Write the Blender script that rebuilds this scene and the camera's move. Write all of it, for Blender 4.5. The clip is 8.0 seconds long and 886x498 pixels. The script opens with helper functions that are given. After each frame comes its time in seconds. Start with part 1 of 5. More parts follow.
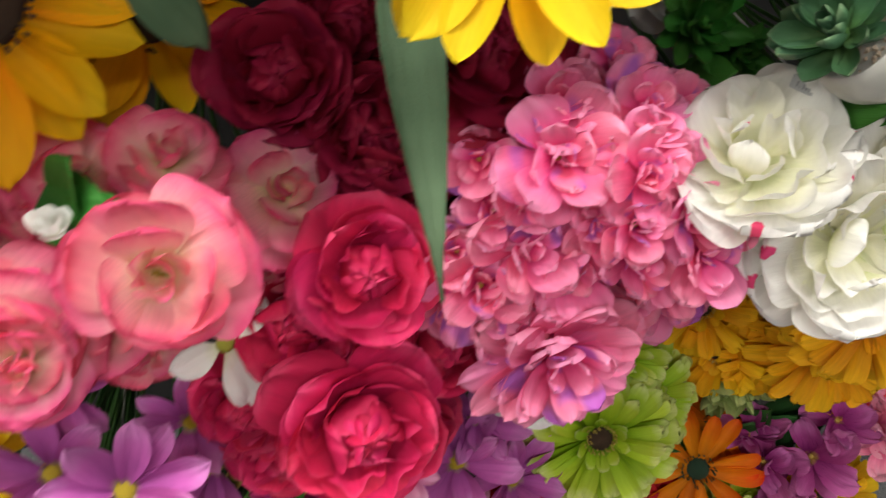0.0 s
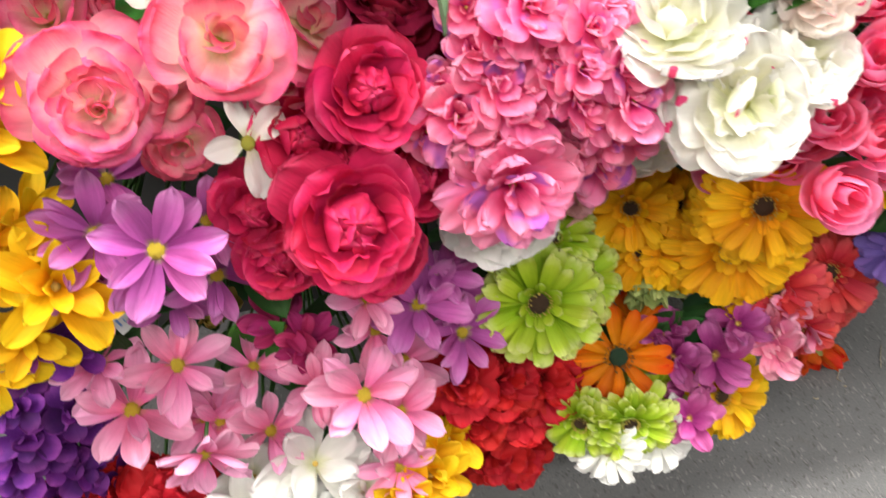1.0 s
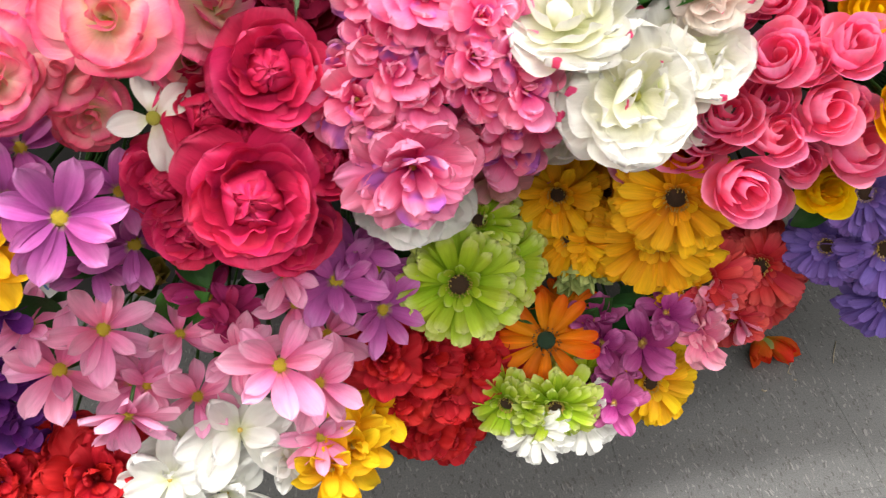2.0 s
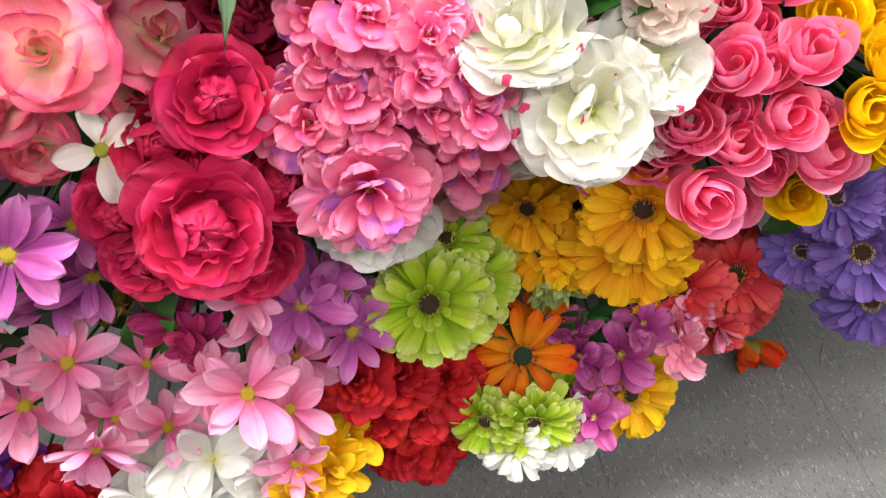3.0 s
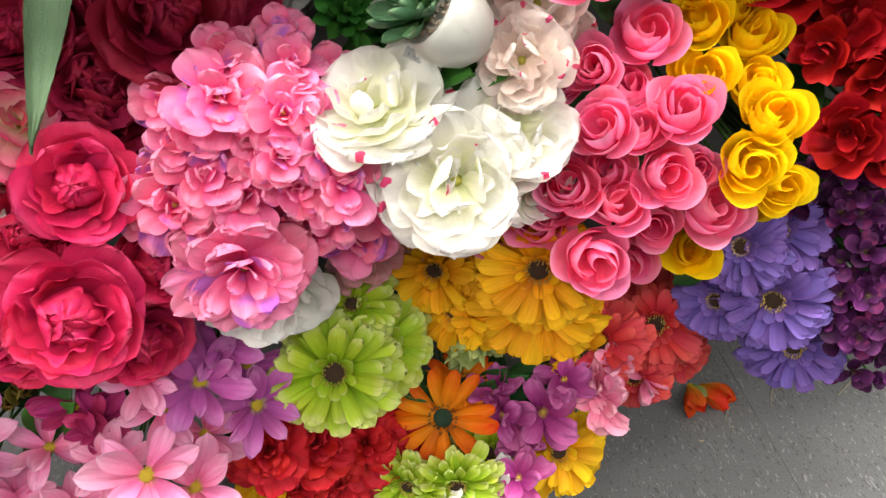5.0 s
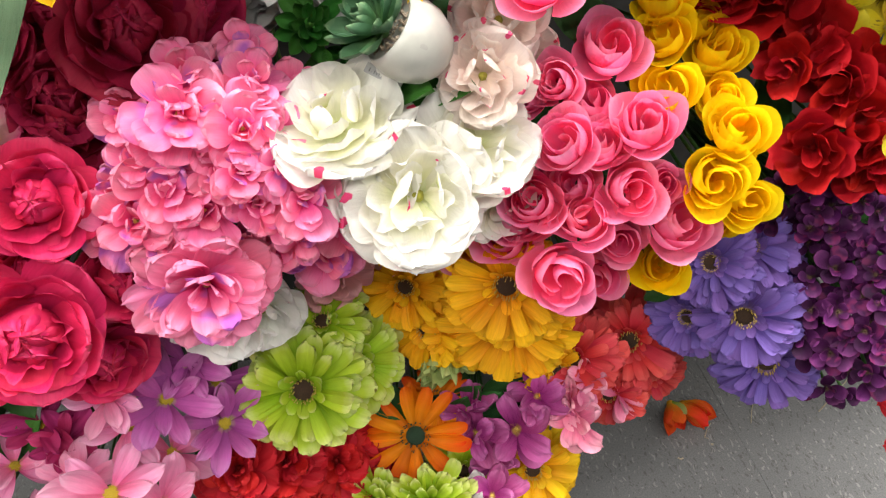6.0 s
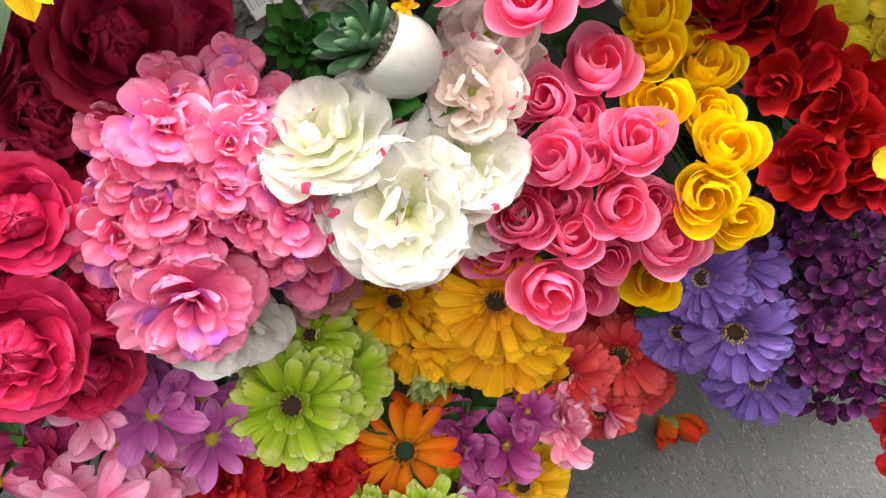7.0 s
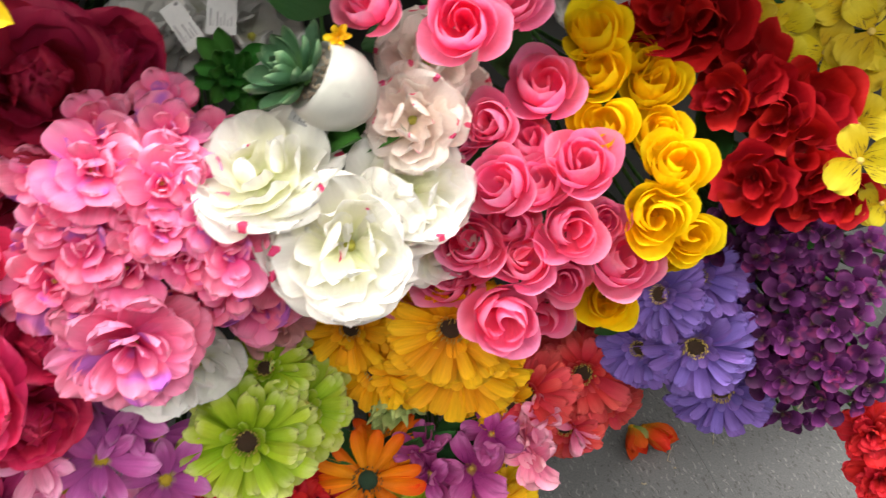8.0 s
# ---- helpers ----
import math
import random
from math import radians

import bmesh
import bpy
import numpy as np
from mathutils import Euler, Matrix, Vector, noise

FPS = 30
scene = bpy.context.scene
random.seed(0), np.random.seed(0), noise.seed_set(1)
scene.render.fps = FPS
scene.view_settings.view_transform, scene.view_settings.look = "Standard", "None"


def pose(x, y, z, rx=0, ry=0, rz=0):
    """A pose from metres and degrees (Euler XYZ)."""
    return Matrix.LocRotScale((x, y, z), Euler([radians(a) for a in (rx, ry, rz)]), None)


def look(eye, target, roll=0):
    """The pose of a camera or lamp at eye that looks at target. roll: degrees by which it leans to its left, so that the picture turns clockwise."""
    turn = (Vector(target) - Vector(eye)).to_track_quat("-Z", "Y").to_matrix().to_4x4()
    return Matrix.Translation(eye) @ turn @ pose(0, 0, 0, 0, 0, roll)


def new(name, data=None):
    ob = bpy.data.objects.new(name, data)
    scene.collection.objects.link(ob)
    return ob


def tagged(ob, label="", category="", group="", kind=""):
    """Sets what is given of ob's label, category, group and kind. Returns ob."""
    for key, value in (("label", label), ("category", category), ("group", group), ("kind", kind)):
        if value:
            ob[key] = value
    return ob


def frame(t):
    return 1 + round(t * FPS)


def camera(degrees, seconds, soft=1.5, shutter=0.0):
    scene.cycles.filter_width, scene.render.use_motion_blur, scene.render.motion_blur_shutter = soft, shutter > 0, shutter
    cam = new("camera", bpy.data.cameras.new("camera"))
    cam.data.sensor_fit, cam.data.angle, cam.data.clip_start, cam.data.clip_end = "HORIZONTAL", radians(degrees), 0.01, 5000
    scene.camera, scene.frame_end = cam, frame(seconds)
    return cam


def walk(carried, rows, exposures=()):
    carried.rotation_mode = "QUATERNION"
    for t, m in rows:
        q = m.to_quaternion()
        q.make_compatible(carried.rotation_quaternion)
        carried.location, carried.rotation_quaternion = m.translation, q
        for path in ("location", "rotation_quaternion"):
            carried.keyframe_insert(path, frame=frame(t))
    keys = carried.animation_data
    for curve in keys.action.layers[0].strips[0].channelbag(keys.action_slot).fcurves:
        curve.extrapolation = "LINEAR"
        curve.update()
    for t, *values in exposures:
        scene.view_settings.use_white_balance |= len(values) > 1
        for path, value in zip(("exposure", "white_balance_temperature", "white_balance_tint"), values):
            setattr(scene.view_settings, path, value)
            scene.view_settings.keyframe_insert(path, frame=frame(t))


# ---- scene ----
cam = camera(55.0, 8.0, soft=1.25, shutter=0.5)
METRES, EYE, TILT, LEAN, TURN = 0.48, 0.951, -46.85, 8.99, -11.5
ROWS = [
    (0.0, 0.0, 0.0, 0.0, -0.0, 0.0, 0.0),
    (0.5, -0.0786, -0.1213, -0.1437, 0.66, 2.73, -4.9),
    (1.0, -0.0378, -0.2254, -0.29, -3.9, 3.2, -4.59),
    (1.5, 0.0289, -0.2542, -0.302, -3.79, 2.03, -6.17),
    (2.0, 0.1445, -0.2759, -0.2748, -2.31, 1.75, -6.87),
    (3.5, 0.216, -0.2454, -0.2335, -2.36, 2.68, -3.84),
    (4.0, 0.2546, -0.2411, -0.2167, -2.16, 3.19, -3.5),
    (4.5, 0.3078, -0.2359, -0.1921, -1.96, 3.8, -3.06),
    (5.0, 0.3858, -0.2484, -0.1771, -1.66, 4.43, -2.34),
    (6.5, 0.4358, -0.2426, -0.1791, -2.24, 6.03, -2.34),
    (7.0, 0.4386, -0.2371, -0.1679, -2.41, 6.31, -2.4),
    (7.5, 0.4493, -0.2324, -0.1573, -2.39, 6.62, -2.32),
    (8.0, 0.4805, -0.2146, -0.1237, -3.69, 6.46, -0.04),
]
BASE = pose(0, 0, EYE, TILT, LEAN, TURN)
PATH_ROWS = [(t, BASE @ pose(METRES * x, METRES * y, METRES * z, 90 + pitch, roll, yaw)) for t, x, y, z, yaw, pitch, roll in ROWS]
PATH_ROWS += [(0.2, look((-0.018, -0.027, 0.952), (-0.002, 1.391, -0.458), -11.6)), (0.7, look((-0.062, -0.122, 0.947), (0.025, 1.329, -0.427), -6.1))]
walk(cam, sorted(PATH_ROWS, key=lambda row: row[0]), [(0.0, -0.75), (0.2, -0.45), (0.5, -0.2), (1.0, 0.05), (1.5, 0.0), (2.0, -0.15), (3.5, -0.08), (8.0, 0.0)])

# ---- light ----
def strip_lamp(x, y, z, length, width, watts, colour):
    data = bpy.data.lights.new("ceiling_lamp", "AREA")
    data.shape, data.size, data.size_y, data.energy, data.color = "RECTANGLE", length, width, watts, colour
    ob = new("ceiling_lamp_light", data)
    ob.matrix_world = pose(x, y, z)
    return ob


world = bpy.data.worlds.new("world")
scene.world = world
world.use_nodes = True
world.node_tree.nodes["Background"].inputs[0].default_value = (0.9, 0.95, 1.0, 1)
world.node_tree.nodes["Background"].inputs[1].default_value = 0.0
CEILING = 2.9
# first row from the floor's shadow edge; second row added as frontal fill
LAMP_ROWS = ((-0.01, 89), (-1.7, 60))
for lamp_y, lamp_watts in LAMP_ROWS:
    for lamp_x in (-2.0, 0.3, 2.6):
        strip_lamp(lamp_x, lamp_y, CEILING - 0.09, 1.9, 0.14, lamp_watts, (1.0, 0.96, 0.90))

# ---- materials ----


class Nodes:
    """A small helper to write node trees."""

    def __init__(self, name):
        self.mat = bpy.data.materials.new(name)
        self.mat.use_nodes = True
        self.tree = self.mat.node_tree
        self.tree.nodes.clear()
        self.out = self.tree.nodes.new("ShaderNodeOutputMaterial")

    def add(self, kind, inputs=None, **props):
        node = self.tree.nodes.new(kind)
        if "data_type" in props:
            node.data_type = props["data_type"]
        if "blend_type" in props:
            node.blend_type = props["blend_type"]
        if "operation" in props:
            node.operation = props["operation"]
        for key, value in (inputs or {}).items():
            if isinstance(value, bpy.types.NodeSocket):
                self.tree.links.new(value, node.inputs[key])
            else:
                node.inputs[key].default_value = value
        return node

    def math(self, op, a, b=0.0, c=0.0):
        node = self.add("ShaderNodeMath", {0: a, 1: b, 2: c}, operation=op)
        return node.outputs[0]

    def mix(self, f, a, b, blend="MIX"):
        node = self.add("ShaderNodeMix", data_type="RGBA", blend_type=blend)
        for i, v in ((0, f), (6, a), (7, b)):
            if isinstance(v, bpy.types.NodeSocket):
                self.tree.links.new(v, node.inputs[i])
            else:
                node.inputs[i].default_value = v if i == 0 else (*v[:3], 1)
        return node.outputs[2]

    def ramp(self, f, stops):
        node = self.add("ShaderNodeValToRGB", {0: f})
        el = node.color_ramp.elements
        while len(el) < len(stops):
            el.new(0.5)
        for e, (p, c) in zip(el, stops):
            e.position = p
            e.color = (*c, 1) if len(c) == 3 else c
        return node.outputs[0]

    def noise(self, vector, scale, detail=3.0, rough=0.55):
        return self.add("ShaderNodeTexNoise", {"Vector": vector, "Scale": scale, "Detail": detail, "Roughness": rough}).outputs[0]

    def done(self, shader):
        self.tree.links.new(shader, self.out.inputs[0])
        return self.mat


def petal_mat(name, stops, edge=0.0, spot=None, spot_at=0.5, spot_share=0.3, spot_size=1.6, rough=0.6, trans=0.22, vary=0.14, hue=0.012, streak=0.15, vein=None, fleck=None, fleck_share=0.2):
    """Dyed cloth petal: colour runs from the base (y = 0) to the tip (y = 1), with streaks along it."""
    n = Nodes(name)
    co = n.add("ShaderNodeTexCoord").outputs["UV"]
    info = n.add("ShaderNodeObjectInfo").outputs["Random"]
    shift = n.add("ShaderNodeVectorMath", {0: co, 1: n.add("ShaderNodeCombineXYZ", {0: n.math("MULTIPLY", info, 37.0), 1: n.math("MULTIPLY", info, 11.0), 2: 0.0}).outputs[0]}, operation="ADD").outputs[0]
    xyz = n.add("ShaderNodeSeparateXYZ", {0: co})
    along = xyz.outputs[1]
    side = n.math("ABSOLUTE", xyz.outputs[0])
    soft = n.noise(shift, 3.0, 3.0)
    where = n.math("ADD", n.math("ADD", along, n.math("MULTIPLY", side, edge)), n.math("MULTIPLY_ADD", soft, 0.36, -0.18))
    colour = n.ramp(where, stops)
    fine = n.add("ShaderNodeMapping", {"Vector": shift, "Scale": (26.0, 2.2, 2.0)}).outputs[0]
    lines = n.noise(fine, 1.0, 4.0, 0.6)
    shade = n.math("MULTIPLY_ADD", lines, streak * 2.8, 1.0 - streak * 1.4)
    colour = n.mix(1.0, colour, n.add("ShaderNodeCombineColor", {0: shade, 1: shade, 2: shade}).outputs[0], "MULTIPLY")
    if spot:
        blot = n.noise(shift, spot_size, 1.0)
        some = n.math("LESS_THAN", n.math("FRACT", n.math("MULTIPLY", info, 13.7)), spot_share)
        f = n.math("MULTIPLY", some, n.add("ShaderNodeMapRange", {0: blot, 1: spot_at, 2: spot_at + 0.16}).outputs[0])
        colour = n.mix(f, colour, spot)
    if fleck:
        away = n.math("POWER", n.math("DIVIDE", n.math("ADD", xyz.outputs[0], n.math("MULTIPLY_ADD", n.math("FRACT", n.math("MULTIPLY", info, 5.3)), 0.3, -0.15)), 0.06), 2.0)
        down = n.math("POWER", n.math("DIVIDE", n.math("SUBTRACT", along, 0.94), 0.09), 2.0)
        near = n.math("ADD", n.math("ADD", away, down), n.math("MULTIPLY_ADD", n.noise(shift, 11.0, 3.0), 2.6, -1.3))
        some = n.math("LESS_THAN", n.math("FRACT", n.math("MULTIPLY", info, 13.7)), fleck_share)
        f = n.math("MULTIPLY", some, n.add("ShaderNodeMapRange", {0: near, 1: 1.15, 2: 0.75}).outputs[0])
        colour = n.mix(f, colour, fleck)
    if vein:
        f = n.math("MULTIPLY", n.add("ShaderNodeMapRange", {0: lines, 1: 0.56, 2: 0.62}).outputs[0], n.add("ShaderNodeMapRange", {0: along, 1: 0.62, 2: 0.3}).outputs[0])
        colour = n.mix(f, colour, vein)
    value = n.math("MULTIPLY_ADD", info, 2 * vary, 1.0 - vary)
    turn = n.math("MULTIPLY_ADD", n.math("FRACT", n.math("MULTIPLY", info, 7.31)), 2 * hue, 0.5 - hue)
    colour = n.add("ShaderNodeHueSaturation", {"Hue": turn, "Value": value, "Color": colour}).outputs[0]
    weave = n.noise(shift, 90.0, 2.0)
    height = n.math("ADD", n.math("MULTIPLY", lines, 0.8), n.math("MULTIPLY", weave, 0.25))
    bump = n.add("ShaderNodeBump", {"Strength": 0.22, "Distance": 0.02, "Height": height}).outputs[0]
    p = n.add("ShaderNodeBsdfPrincipled", {"Base Color": colour, "Roughness": rough, "Normal": bump, "Specular IOR Level": 0.2})
    t = n.add("ShaderNodeBsdfTranslucent", {"Color": colour, "Normal": bump})
    return n.done(n.add("ShaderNodeMixShader", {0: trans, 1: p.outputs[0], 2: t.outputs[0]}).outputs[0])


def plain_mat(name, colour, other, scale=8.0, rough=0.6, bump=0.2, metal=0.0, spec=0.4):
    n = Nodes(name)
    co = n.add("ShaderNodeTexCoord").outputs["Object"]
    a = n.noise(co, scale, 4.0)
    b = n.noise(co, scale * 9, 3.0)
    f = n.math("MULTIPLY_ADD", b, 0.35, n.math("MULTIPLY", a, 0.65))
    c = n.mix(n.add("ShaderNodeMapRange", {0: f, 1: 0.35, 2: 0.65}).outputs[0], colour, other)
    bm = n.add("ShaderNodeBump", {"Strength": bump, "Distance": 0.01, "Height": f}).outputs[0]
    r = n.math("MULTIPLY_ADD", a, 0.2, rough - 0.1)
    return n.done(n.add("ShaderNodeBsdfPrincipled", {"Base Color": c, "Roughness": r, "Normal": bm, "Metallic": metal, "Specular IOR Level": spec}).outputs[0])


def floor_mat(name):
    """Grey vinyl composition tile with light and dark chips drawn out in one direction."""
    n = Nodes(name)
    geo = n.add("ShaderNodeNewGeometry").outputs["Position"]
    info = n.add("ShaderNodeObjectInfo").outputs["Random"]
    flow = n.add("ShaderNodeMapping", {"Vector": geo, "Scale": (1.0, 0.45, 1.0), "Rotation": (0, 0, 0.5)}).outputs[0]
    warp = n.add("ShaderNodeVectorMath", {0: flow, 1: n.add("ShaderNodeVectorMath", {0: n.add("ShaderNodeTexNoise", {"Vector": geo, "Scale": 60.0}).outputs[1], 1: (0.012, 0.012, 0)}, operation="MULTIPLY").outputs[0]}, operation="ADD").outputs[0]
    chip = n.add("ShaderNodeTexVoronoi", {"Vector": warp, "Scale": 330.0})
    chip2 = n.add("ShaderNodeTexVoronoi", {"Vector": warp, "Scale": 290.0})
    pick = n.add("ShaderNodeSeparateColor", {0: chip.outputs["Color"]}).outputs
    pick2 = n.add("ShaderNodeSeparateColor", {0: chip2.outputs["Color"]}).outputs
    near = n.math("LESS_THAN", chip.outputs["Distance"], 0.42)
    near2 = n.math("LESS_THAN", chip2.outputs["Distance"], 0.36)
    light = n.math("MULTIPLY", n.math("GREATER_THAN", pick[0], 0.62), near)
    dark = n.math("MULTIPLY", n.math("GREATER_THAN", pick2[1], 0.66), near2)
    cloud = n.noise(geo, 9.0, 4.0)
    grain = n.add("ShaderNodeMapRange", {0: n.noise(geo, 520.0, 3.0, 0.7), 1: 0.40, 2: 0.62}).outputs[0]
    base = n.mix(cloud, (0.132, 0.134, 0.137), (0.192, 0.195, 0.199))
    base = n.mix(n.math("MULTIPLY", grain, 0.60), base, (0.085, 0.084, 0.082))
    base = n.mix(n.math("MULTIPLY", light, n.math("MULTIPLY_ADD", pick[2], 0.42, 0.02)), base, (0.36, 0.355, 0.345))
    base = n.mix(n.math("MULTIPLY", dark, 0.55), base, (0.06, 0.058, 0.055))
    dirt = n.add("ShaderNodeMapRange", {0: n.noise(geo, 30.0, 6.0, 0.7), 1: 0.60, 2: 0.74}).outputs[0]
    base = n.mix(n.math("MULTIPLY", dirt, 0.45), base, (0.10, 0.085, 0.07))
    value = n.math("MULTIPLY_ADD", info, 0.08, 0.96)
    base = n.add("ShaderNodeHueSaturation", {"Value": value, "Color": base}).outputs[0]
    rough = n.math("MULTIPLY_ADD", cloud, 0.22, 0.24)
    bump = n.add("ShaderNodeBump", {"Strength": 0.12, "Distance": 0.002, "Height": n.noise(geo, 14.0, 3.0)}).outputs[0]
    return n.done(n.add("ShaderNodeBsdfPrincipled", {"Base Color": base, "Roughness": rough, "Normal": bump, "Specular IOR Level": 0.45}).outputs[0])


